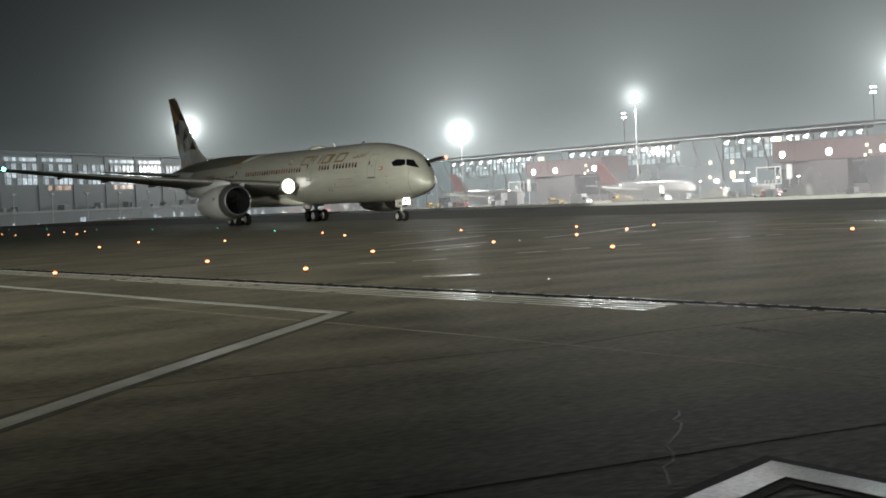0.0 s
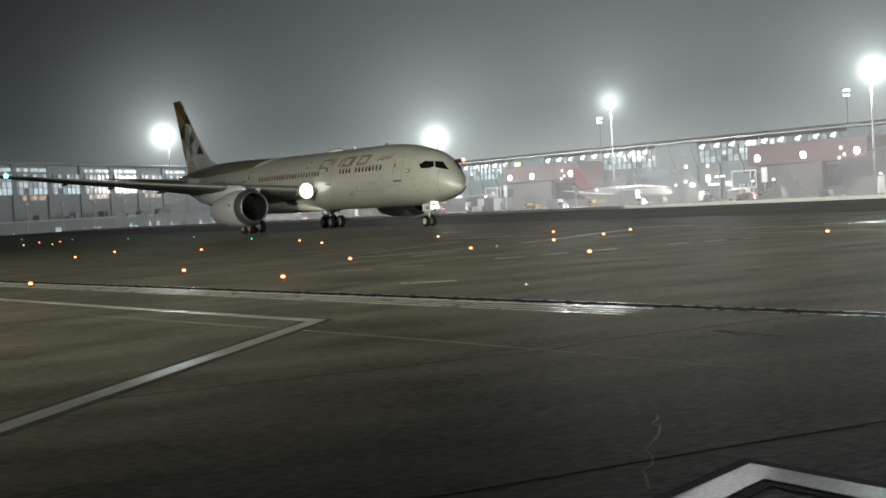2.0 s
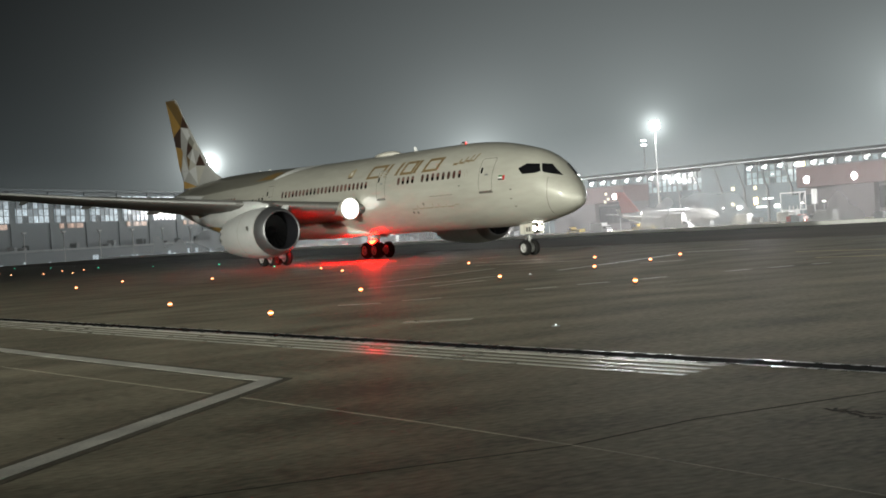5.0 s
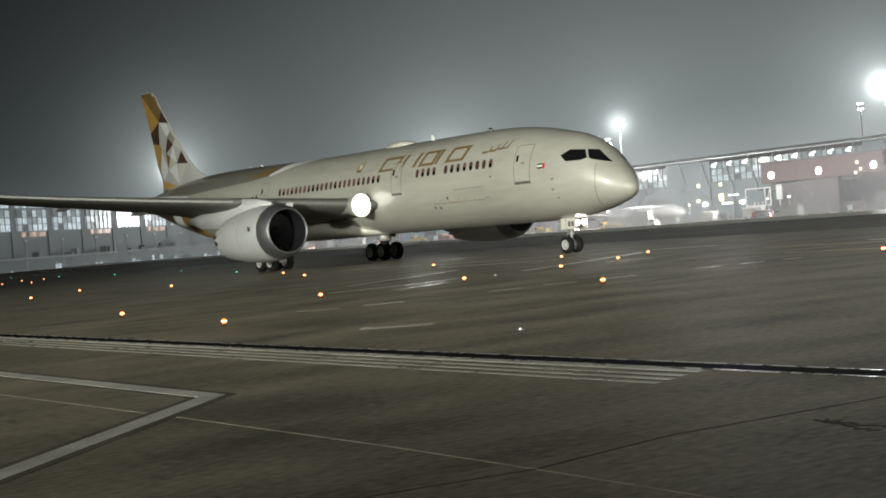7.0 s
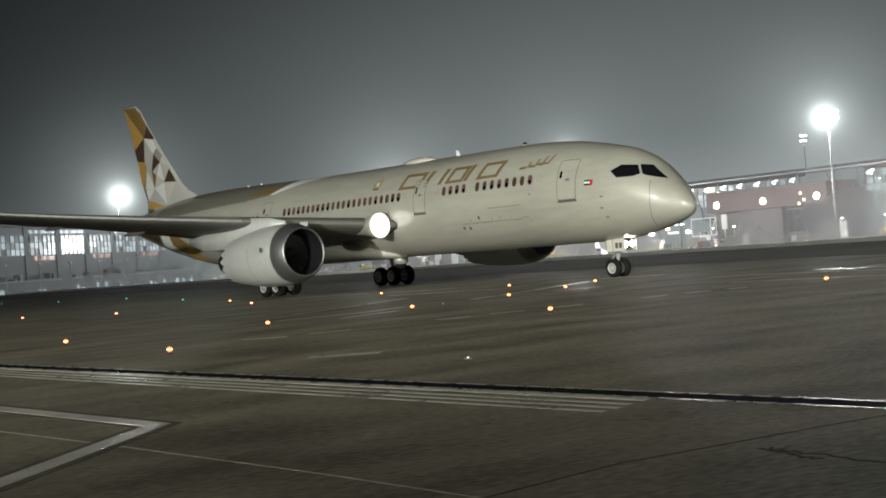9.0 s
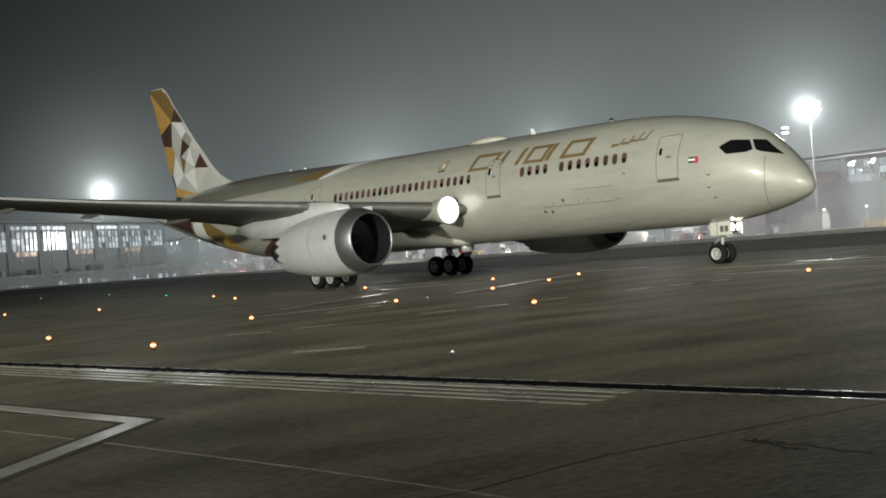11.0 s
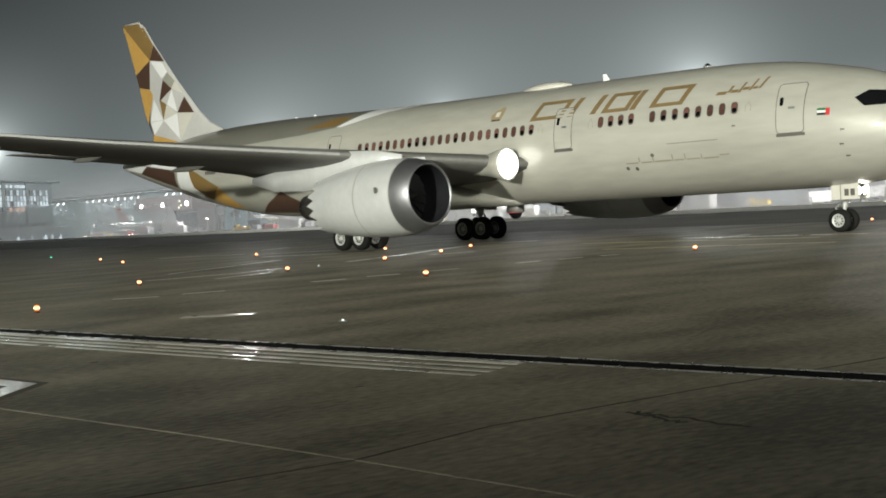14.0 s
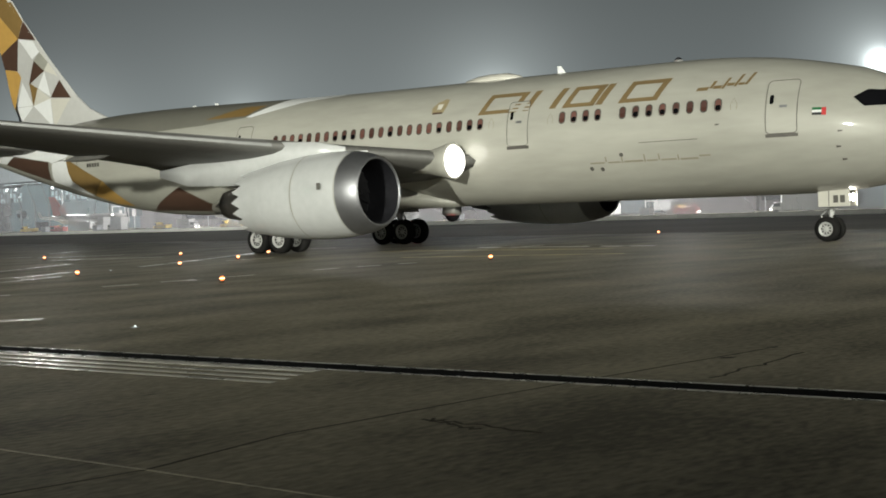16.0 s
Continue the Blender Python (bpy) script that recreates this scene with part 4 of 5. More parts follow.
def build_main_gear(side):
    y0, x0 = side * 4.92, -31.72
    bm = bmesh.new()
    tube(bm, (x0, y0, 0.7), (x0, y0, 2.0), 0.15)
    tube(bm, (x0, y0, 1.5), (x0, y0 + side * 0.1, 3.6), 0.24)
    gear = part("main_landing_gear", bm, M_STRUT, plane, "grey four-wheel main gear leg")
    for dx in (-0.74, 0.74):
        for dy in (-0.62, 0.62):
            wheel("wheel", x0 + dx, y0 + dy, 0.69, 0.50, gear)
    bm = bmesh.new()
    tube(bm, (x0 - 0.95, y0, 0.72), (x0 + 0.95, y0, 0.72), 0.14)
    for dx in (-0.74, 0.74):
        tube(bm, (x0 + dx, y0 - 0.5, 0.69), (x0 + dx, y0 + 0.5, 0.69), 0.10)
    part("bogie_beam", bm, M_STRUT, gear, "grey bogie beam with axles")
    bm = bmesh.new()
    tube(bm, (x0, y0, 1.7), (x0, y0 - side * 1.9, 3.0), 0.09)
    tube(bm, (x0, y0, 1.7), (x0 + 1.7, y0 - side * 0.9, 3.0), 0.08)
    tube(bm, (x0 + 0.15, y0, 0.9), (x0 + 0.42, y0, 1.35), 0.05)
    tube(bm, (x0 + 0.42, y0, 1.35), (x0 + 0.15, y0, 1.8), 0.05)
    part("brace", bm, M_STRUT, gear, "side braces and torque links")
    bm = bmesh.new()
    box(bm, x0 - 0.9, x0 + 0.9, -0.03, 0.03, 1.75, 3.5, 0.02, Matrix.Translation((0, y0 + side * 0.55, 0)))
    part("gear_door", bm, M_SKIN, gear)


for s in (-1, 1):
    build_main_gear(s)


def build_nose_gear():
    x0 = -5.55
    bm = bmesh.new()
    tube(bm, (x0, -0.36, 0.51), (x0, 0.36, 0.51), 0.07)
    tube(bm, (x0, 0, 0.5), (x0 + 0.08, 0, 1.35), 0.09)
    tube(bm, (x0 + 0.07, 0, 1.1), (x0 + 0.15, 0, 2.4), 0.14)
    gear = part("nose_landing_gear", bm, M_STRUT, plane, "slim grey nose gear leg")
    for y in (-0.36, 0.36):
        wheel("wheel", x0, y, 0.51, 0.36, gear)
    bm = bmesh.new()
    tube(bm, (x0 + 0.1, 0, 1.5), (x0 + 1.1, 0, 2.3), 0.06)
    tube(bm, (x0 - 0.1, 0, 0.75), (x0 - 0.38, 0, 1.05), 0.04)
    tube(bm, (x0 - 0.38, 0, 1.05), (x0 - 0.02, 0, 1.35), 0.04)
    tube(bm, (x0 - 0.3, -0.28, 1.35), (x0 + 0.4, -0.28, 1.35), 0.035)
    part("drag_brace", bm, M_STRUT, gear, "drag brace and steering links")
    for y in (-0.46, 0.46):
        bm = bmesh.new()
        box(bm, -5.86, -4.55, -0.025, 0.025, 1.42, 2.12, 0.02, Matrix.Translation((0, y, 0)))
        door = part("gear_door", bm, M_CREAM, plane, "cream nose gear door with two dark letter bars")
        for i in range(2):
            bm = bmesh.new()
            sgn = -1 if y < 0 else 1
            box(bm, -5.02 + i * 0.28 - 0.2, -5.02 + i * 0.28, -0.006, 0.006, 1.58, 1.88, 0, Matrix.Translation((0, y + sgn * 0.031, 0)))
            part("registration_bar", bm, M_LINE, door)
        bm = bmesh.new()
        sgn = -1 if y < 0 else 1
        box(bm, -5.42, -5.39, -0.004, 0.004, 1.44, 2.10, 0, Matrix.Translation((0, y + sgn * 0.029, 0)))
        part("door_seam", bm, M_LINE, door)
    for y in (-0.24, 0.24):
        bm = bmesh.new()
        lathe(bm, [(0.03, 0.002), (0.02, 0.12), (-0.03, 0.17)], Matrix.Translation((x0 + 0.92, y, 1.78)), 18)
        lamp = part("taxi_light", bm, M_TAXI, plane, "bright taxi light", smooth=True)
        bm = bmesh.new()
        lathe(bm, [(0.02, 0.17), (0.02, 0.2), (-0.2, 0.16), (-0.26, 0.02)], Matrix.Translation((x0 + 0.89, y, 1.78)), 18)
        tube(bm, (x0 + 0.7, y, 1.78), (x0 + 0.12, 0, 1.74), 0.05)
        part("lamp_housing", bm, M_STRUT, lamp, smooth=True)


build_nose_gear()

FLASH_TIMES = [0.83, 2.3, 3.7, 5.1, 6.5, 8.0, 9.4, 10.8, 12.2, 13.5, 15.0]


def build_beacon(x, z, r, up, mat):
    """A beacon flash made by an added turning drum: one half is the red lamp, the other a black shutter; the housing
    covers the upper half.
    """
    bm = bmesh.new()
    lathe(bm, [(-0.045, r * 1.01), (-0.03, r * 1.3), (r * 1.35, r * 1.3), (r * 1.35, 0.001)], Matrix.Rotation(-math.pi / 2, 4, "Y"), 20)
    beacon = part("beacon", bm, M_STRUT, plane, "round beacon housing", smooth=True)
    beacon.matrix_basis = Matrix.Translation((x, 0, z)) @ (pose(0, 0, 0, 180) if up else Matrix())
    bm = bmesh.new()
    ball(bm, (0, 0, 0), r, 20, 12)
    drum = part("beacon_drum", bm, mat, beacon, "red lamp half with an added black shutter half, turned to flash", smooth=True)
    drum.data.materials.append(M_DARK)
    for p in drum.data.polygons:
        p.material_index = 0 if p.center.z > 0 else 1
    return drum


# the belly drum is oversized so that its lamp imitates glare
DRUMS = [build_beacon(-24.6, 1.60, 0.37, False, M_BEACON), build_beacon(-12.1, 8.0, 0.16, True, M_BEACON2)]


def build_tail_light():
    bm = bmesh.new()
    ball(bm, (-62.85, 0, 6.4), 0.07)
    part("tail_light", bm, M_WLENS, plane, "small white tail light")


build_tail_light()

# ---- ground ----
def build_ground():
    bm = bmesh.new()
    qs = [(-900, 0), (-300, 0), (0, 0), (60, 0), (107.5, 0), (112, -0.5), (135, -1.9), (160, -2.1), (420, -2.1), (4200, -2.1)]
    ss = [-3800, -800, -300, 0, 300, 800, 3800]
    grid = [[bm.verts.new((N.x * q + U.x * s, N.y * q + U.y * s, z)) for s in ss] for q, z in qs]
    for a, b in zip(grid, grid[1:]):
        for i in range(len(ss) - 1):
            bm.faces.new((a[i], a[i + 1], b[i + 1], b[i]))
    tagged(link_mesh("ground", bm, M_ASPHALT), "dark brownish worn asphalt taxiway and apron", "ground", kind="structure")


build_ground()


def ribbon(name, pts, width, mat, z=0.004, label="", category="ground marking"):
    """A painted strip on the ground along points, with mitred corners and a little thickness."""
    bm = bmesh.new()
    P = [Vector(p) for p in pts]
    rows = []
    for i, p in enumerate(P):
        d0 = (P[i] - P[i - 1]).normalized() if i else (P[1] - P[0]).normalized()
        d1 = (P[i + 1] - P[i]).normalized() if i < len(P) - 1 else d0
        n0 = Vector((-d0.y, d0.x))
        n1 = Vector((-d1.y, d1.x))
        mit = (n0 + n1)
        mit = mit.normalized() / max(0.35, mit.normalized().dot(n0)) if mit.length > 1e-3 else n0
        rows.append((p + mit * width / 2, p - mit * width / 2))
    vs = [[bm.verts.new((q.x, q.y, z)) for q in r] for r in rows]
    lo = [[bm.verts.new((q.x, q.y, 0.0005)) for q in r] for r in rows]
    for i in range(len(vs) - 1):
        bm.faces.new((vs[i][0], vs[i][1], vs[i + 1][1], vs[i + 1][0]))
        for k in (0, 1):
            bm.faces.new((vs[i][k], lo[i][k], lo[i + 1][k], vs[i + 1][k]))
    return tagged(link_mesh(name, bm, mat), label, category, kind="structure")


def build_markings():
    # dark strip along the far edge and the pale kerb line on its crest
    ribbon("verge", [N * 86.5 - U * 500, N * 86.5 + U * 1500], 41, M_VERGE, 0.005, "dark verge beyond the taxiway", "ground")
    bm = bmesh.new()
    c = N * 107.6
    rot = Matrix.Rotation(math.atan2(U.y, U.x), 4, "Z")
    for i in range(200):
        s = -300 + i * 8.0
        box(bm, s, s + 7.96, -0.25, 0.25, 0.0, 0.38, 0, Matrix.Translation((c.x, c.y, 0)) @ rot)
    tagged(link_mesh("kerb", bm, M_KERB), "pale painted kerb along the apron edge", "kerb", kind="structure")
    # holding-point zigzags
    for pts in ([(-8.1, -4.0), (-5.6, 8.0), (-3.42, 18.15), (-9.0, 25.2), (-22.0, 42.0)], [(-1.2, -1.3), (1.47, 2.05), (3.9, -1.8)]):
        ribbon("marking_border", pts, 0.62, M_BLACKP, 0.004, "black border of a painted line")
        ribbon("painted_line", pts, 0.34, M_PAINT, 0.008, "worn white zigzag line on asphalt")
    # slotted drain and the faded stripes beside it
    d = (Vector((4.9, 14.85)) - Vector((-13.3, 38.3))).normalized()
    a = Vector((-13.3, 38.3))
    n = Vector((-d.y, d.x))
    if n.y > 0:
        n = -n
    ribbon("drain_slot", [a - d * 60, a + d * 60], 0.42, M_SLOT, 0.006, "dark slotted drain across the taxiway", "drain")
    for o in (-0.25, 0.25):
        ribbon("drain_edge", [a - d * 60 + n * o, a + d * 60 + n * o], 0.06, M_GRATE, 0.010, "worn steel edge bar of the drain", "drain")
    end = Vector((3.05, 16.3))
    base = a + d * (end - a).dot(d)
    for i, (o, w, cut) in enumerate(((0.42, 0.17, 0.1), (0.80, 0.12, 0.05), (1.12, 0.12, -0.05), (1.44, 0.11, -0.1))):
        ribbon("painted_stripe", [base + n * o - d * 70, base + n * o - d * cut], w, M_FAINT if i else M_PAINT, 0.005, "faded white stripe beside the drain")
    # slab joints and cracks
    ribbon("pavement_joint", [(-9.5, 23.5), (-3.35, 16.0), (-0.75, 12.7), (0.6, 10.87), (2.0, 8.9), (5.5, 3.9), (9, -1)], 0.032, M_JOINT, 0.003, "pale slab joint", "pavement joint")
    ribbon("pavement_joint", [(-7.0, 7.6), (-1.35, 10.04), (0.6, 10.87), (1.95, 12.0), (4.5, 13.3), (9, 15.4)], 0.035, M_CRACK, 0.003, "dark sealed slab joint", "pavement joint")
    ribbon("pavement_joint", [(-6.5, -1.0), (-1.5, 1.6), (1.2, 2.95), (6.0, 5.2)], 0.035, M_CRACK, 0.003, "dark sealed slab joint", "pavement joint")
    rng = random.Random(4)
    for pts in ([(1.21, 4.97), (1.03, 3.62), (0.51, 1.74)], [(3.3, 12.15), (4.1, 10.9)], [(7.0, 13.3), (9.1, 14.7)], [(3.4, 12.1), (3.6, 11.4)]):
        p, q = Vector(pts[0]), Vector(pts[-1])
        line = [p.lerp(q, i / 12) + Vector((rng.uniform(-0.06, 0.06), rng.uniform(-0.08, 0.08))) for i in range(13)]
        pale = len(pts) == 3
        ribbon("crack", line, 0.025 if pale else 0.04, M_JOINT if pale else M_CRACK, 0.003, "thin wandering crack in the asphalt", "crack")
    # taxiway dashes; the wide patch at y 28.9 paints in a landing light reflection
    for p, q, m, w in (((-4.6, 48.9), (-1.1, 50.8), M_PATCH, 0.34), ((-1.1, 50.8), (0.4, 53.0), M_PATCH, 0.34), ((3.2, 55.2), (6.4, 60.6), M_FAINT, 0.34), ((6.4, 60.6), (10.2, 67.5), M_PAINT, 0.34),
                       ((-2.6, 38.4), (-1.4, 38.7), M_PATCH, 0.26), ((-2.0, 28.9), (-0.4, 28.6), M_PATCH, 0.5), ((-4.5, 37.9), (-3.2, 37.8), M_PATCH, 0.25), ((-6.6, 79.4), (-1.5, 77.8), M_PATCH, 0.45),
                       ((-1.1, 75.5), (3.4, 73.7), M_PATCH, 0.4), ((11.1, 70.3), (14.3, 68.8), M_PATCH, 0.45), ((-0.4, 69.7), (5.0, 67.0), M_PATCH, 0.35), ((19.1, 58.8), (24.5, 51.0), M_FAINT, 0.5),
                       ((1.2, 40.6), (2.3, 40.95), M_PATCH, 0.25), ((3.0, 41.6), (4.1, 42.0), M_PATCH, 0.25), ((5.0, 42.6), (6.2, 43.2), M_PATCH, 0.25),
                       ((8.4, 44.4), (9.35, 44.9), M_PATCH, 0.3), ((10.1, 45.2), (11.05, 45.6), M_PATCH, 0.3), ((11.8, 45.9), (12.5, 46.1), M_PATCH, 0.3), ((7.0, 57.5), (9.2, 58.3), M_PATCH, 0.3),
                       ((13.4, 51.6), (20.4, 45.1), M_YELLOW, 0.35), ((14.6, 60.0), (22.0, 50.0), M_YELLOW, 0.35), ((-0.6, 84.0), (1.2, 86.2), M_PATCH, 0.4), ((20.0, 56.5), (22.2, 58.4), M_PATCH, 0.4),
                       ((-2.0, 47.0), (0.0, 49.5), M_PATCH, 0.3), ((-4.2, 54.0), (0.5, 63.0), M_PATCH, 0.3)):
        ribbon("painted_dash", [p, q], w, m, 0.004, "pale dash on the taxiway, worn paint and painted-in glints")
    # tyre-rubber and oil stains
    for i in range(10):
        x, y = rng.uniform(-9, 10), rng.uniform(12, 34)
        bm = bmesh.new()
        k = rng.uniform(0.03, 0.09)
        bm.faces.new([bm.verts.new((x + k * 1.6 * rng.uniform(0.6, 1.2) * math.cos(j * math.tau / 14), y + k * rng.uniform(0.6, 1.2) * math.sin(j * math.tau / 14), 0.003)) for j in range(14)])
        tagged(link_mesh("oil_stain", bm, M_CRACK), "dark oil stain on asphalt", "stain", kind="structure")


build_markings()


# ---- taxiway lights ----
def build_edge_lights():
    amber = thing("taxiway_light", "low taxiway edge light glowing amber", "ground light", group="amber taxiway lights")
    bm = bmesh.new()
    lathe(bm, [(0.0, 0.07), (0.012, 0.07), (0.03, 0.03), (0.07, 0.025), (0.075, 0.001)], Matrix.Rotation(-math.pi / 2, 4, "Y"), 14)
    part("base", bm, M_STALK, amber)
    bm = bmesh.new()
    ball(bm, (0, 0, 0.125), 0.07, 14, 10)
    part("lens", bm, M_AMBER, amber, "glowing amber lens", smooth=True)
    # added glowing band round the lens imitates an overbright core
    bm = bmesh.new()
    lathe(bm, [(0.102, 0.062), (0.112, 0.073), (0.125, 0.076), (0.14, 0.073), (0.148, 0.062)], Matrix.Rotation(-math.pi / 2, 4, "Y"), 14)
    part("lamp", bm, M_AMBERC, amber, "added pale band imitating the lamp's overbright core", smooth=True)
    AT = [(-5.5, 31.53), (-10.11, 40.13), (-4.16, 42.13), (4.33, 36.66), (0.56, 45.94), (9.1, 58.96), (14.13, 42.25), (-0.7, 66.2), (4.35, 50.03), (-14.3, 67.3), (5.5, 62.6), (7.1, 54.2),
          (-9.5, 75.4), (-7.35, 66.9), (-21.3, 66.4), (-20.8, 73.5), (-43.5, 133.2), (-37.2, 116.5), (-41.0, 132.4), (-41.3, 120.8), (-47, 128), (-53, 141), (-14.6, 36.5), (-50, 118), (-62, 150),
          (-103, 348), (-89, 320), (-72, 275), (30, 62)]
    for i, (x, y) in enumerate(AT):
        m = pose(x * 1.078, y * 1.078, 0.0, 0, 0, i * 37)
        if i == 0:
            amber.matrix_basis = m
        else:
            copy_thing(amber, m)
    green = thing("centreline_light", "small inset taxiway light glowing green", "ground light", group="green centreline lights")
    bm = bmesh.new()
    lathe(bm, [(0.0, 0.17), (0.02, 0.15), (0.03, 0.08)], Matrix.Rotation(-math.pi / 2, 4, "Y"), 14)
    part("rim", bm, M_STEEL, green)
    bm = bmesh.new()
    ball(bm, (0, 0, 0.05), 0.06, 12, 8)
    part("lens", bm, M_GLENS, green, "green lens", smooth=True)
    for i, (x, y) in enumerate([(-79, 218), (-63.3, 189.2), (-46.9, 157.5), (-35.4, 138.7), (-25.5, 125.0), (-16, 99)]):
        m = pose(x, y, 0.0)
        if i == 0:
            green.matrix_basis = m
        else:
            copy_thing(green, m)
    white = thing("inset_light", "small flush white light in the asphalt", "ground light", group="white inset lights")
    bm = bmesh.new()
    lathe(bm, [(0.0, 0.09), (0.015, 0.08), (0.02, 0.03)], Matrix.Rotation(-math.pi / 2, 4, "Y"), 12)
    part("rim", bm, M_STEEL, white)
    bm = bmesh.new()
    ball(bm, (0, 0, 0.02), 0.025, 10, 6)
    part("lens", bm, M_WLENS, white, smooth=True)
    for i, (x, y) in enumerate([(1.3, 25.0), (1.9, 52.5), (-60, 190), (-52, 205)]):
        if i == 0:
            white.matrix_basis = pose(x, y, 0)
        else:
            copy_thing(white, pose(x, y, 0))


build_edge_lights()


# ---- floodlight masts ----
def build_mast(p, ground_z, heads, name="floodlight_mast", r=1.2):
    mast = thing(name, "tall steel mast with dazzling white floodlights", "floodlight", pose(p[0], p[1], ground_z, 0, 0, FACING), group="apron floodlight masts")
    h = p[2] - ground_z
    bm = bmesh.new()
    tube(bm, (0, 0, 0), (0, 0, h - 0.5), 0.38, 0.16, 14)
    tube(bm, (0, 0, 0), (0, 0, 0.4), 0.7, 0.6, 14)
    part("pole", bm, M_POLE, mast, "tapered galvanised pole", smooth=True)
    bm = bmesh.new()
    for z in (-0.8, 0.8):
        box(bm, -heads * 0.75, heads * 0.75, -0.08, 0.08, h + z - 0.05, h + z + 0.05)
    for i in range(3):
        box(bm, (i - 1) * heads * 0.6 - 0.05, (i - 1) * heads * 0.6 + 0.05, -0.08, 0.08, h - 0.9, h + 0.9)
    part("head_frame", bm, M_STEEL, mast, "steel lamp frame")
    for row in (-0.8, 0.8):
        for i in range(heads):
            for face in (-1, 1):
                bm = bmesh.new()
                m = Matrix.Translation(((i - (heads - 1) / 2) * 1.3, face * 0.35, h + row)) @ pose(0, 0, 0, face * -12)
                lathe(bm, [(0.0, 0.001), (0.02, r * 0.45), (-0.06, r * 0.5)], m @ Matrix.Rotation(face * math.pi / 2, 4, "Z"), 14)
                part("lamp", bm, M_FLOOD, mast, "white floodlight lens")
    return mast


for p, heads in zip(FLOODS, (3, 4, 3, 5, 5)):
    build_mast(p, -2.1, heads)
for p in BACK_MASTS + [(-18.0, -96.0, 24.0), (128.0, -52.0, 26.0)]:
    build_mast((p[0], p[1] - 2.0, p[2]), 0.0, 3)
for s, z in ((140.4, 16.1), (82.0, 15.6)):
    q = far(s, 60, z)
    build_mast(q, -2.1, 2, r=0.42)


# ---- terminal ----
TROT = FACING + 180  # local x runs back along the edge, local y away from the taxiway


def tposed(s, off, k=2.0):
    p = far(s, off, 0, k)
    return pose(p.x, p.y, -2.1, 0, 0, TROT)


def mullions(bm, x0, x1, z0, z1, y, dx, dz, w=0.12, d=0.2):
    x = x0
    while x <= x1 + 0.01:
        box(bm, x - w / 2, x + w / 2, y - d, y, z0, z1)
        x += dx
    z = z0
    while z <= z1 + 0.01:
        box(bm, x0, x1, y - d * 0.7, y - 0.01, z - w / 2, z + w / 2)
        z += dz


def build_terminal():
    hall = thing("terminal_building", "long airport terminal with lit glass band and pale roof", "building", tposed(0, 47))
    L0, L1, H = -705.0, 60.0, 19.4
    bm = bmesh.new()
    box(bm, L0, L1, 0.6, 40, 0, 10.5)
    part("lower_wall", bm, M_DCLAD, hall, "dark teal lower storeys")
    bm = bmesh.new()
    box(bm, L0, L1, 6.0, 40, 10.5, H - 1.0)
    part("upper_wall", bm, M_DCLAD, hall, "inner wall of the departure hall")
    # roof with a curved overhang
    bm = bmesh.new()
    prof = [(-4.5, H - 0.3), (-4.5, H + 0.1), (4, H + 1.0), (18, H + 2.0), (42, H + 1.2), (42, H + 0.6), (18, H + 1.3), (4, H + 0.2)]
    loft(bm, [[Vector((x, y, z)) for y, z in prof] for x in (L0, L1)])
    part("roof", bm, M_ROOF, hall, "pale curved metal roof with deep overhang")
    # glazing frames in bays, solid bays between
    x = L0
    i = 0
    column = None
    while x < L1 - 20:
        if i % 4 == 0:
            bm = bmesh.new()
            box(bm, x, x + 19.9, 1.0, 5.9, 10.5, H - 0.4)
            part("solid_bay", bm, M_DCLAD, hall, "dark clad bay")
        else:
            bm = bmesh.new()
            box(bm, x, x + 20, 1.0, 5.9, 10.5, 12.0)
            part("spandrel", bm, M_DCLAD, hall, "dark spandrel under the glazing")
            bm = bmesh.new()
            mullions(bm, x, x + 20, 12.0, H - 1.2, 1.6, 2.5, 2.0, 0.2, 0.3)
            part("window_frame", bm, M_STEEL, hall, "steel glazing frame")
            bm = bmesh.new()
            for kx in range(8):
                for kz in range(3):
                    box(bm, x + kx * 2.5 + 0.1, x + kx * 2.5 + 2.4, 1.7, 1.8, 12.1 + kz * 2.06, 14.0 + kz * 2.06)
            part("glazing", bm, M_LIT, hall, "glass panes before the lit hall")["kind"] = "stuff"
            # clusters of oval lamps under the roof
            bm = bmesh.new()
            rng = random.Random(i)
            kx = x + 1.5
            while kx < x + 19:
                for dx, dz, r in ((0, 0, 0.62), (0.9, 0.35, 0.5), (0.35, -0.55, 0.42), (-0.7, -0.35, 0.36)):
                    m = Matrix.Translation((kx + dx + rng.uniform(-0.15, 0.15), 1.35, H - 1.9 + dz)) @ Matrix.Diagonal((1.25, 0.3, 0.7, 1))
                    bmesh.ops.create_icosphere(bm, subdivisions=2, radius=r, matrix=m)
                if rng.random() < 0.6:
                    m = Matrix.Translation((kx + rng.uniform(2, 5), 1.4, H - rng.uniform(3.2, 5.4))) @ Matrix.Diagonal((1.4, 0.3, 0.6, 1))
                    bmesh.ops.create_icosphere(bm, subdivisions=2, radius=0.36, matrix=m)
                kx += 6.6
            part("ceiling_lights", bm, M_CEIL, hall, "clusters of bright hall ceiling lights")["kind"] = "stuff"
        bm = bmesh.new()
        if column is None:
            loft(bm, [[Vector((r * math.cos(j * math.tau / 10), y + r * math.sin(j * math.tau / 10), z)) for j in range(10)] for y, z, r in ((0.3, 0, 0.4), (0.3, 10.4, 0.4), (0.3, 10.6, 0.25), (-3.0, H - 0.35, 0.2))])
            column = part("column", bm, M_STEEL, hall, "raking steel roof column")
            column.location.x = x
        else:
            bm.free()
            same("column", column, hall, Matrix.Translation((x, 0, 0)))
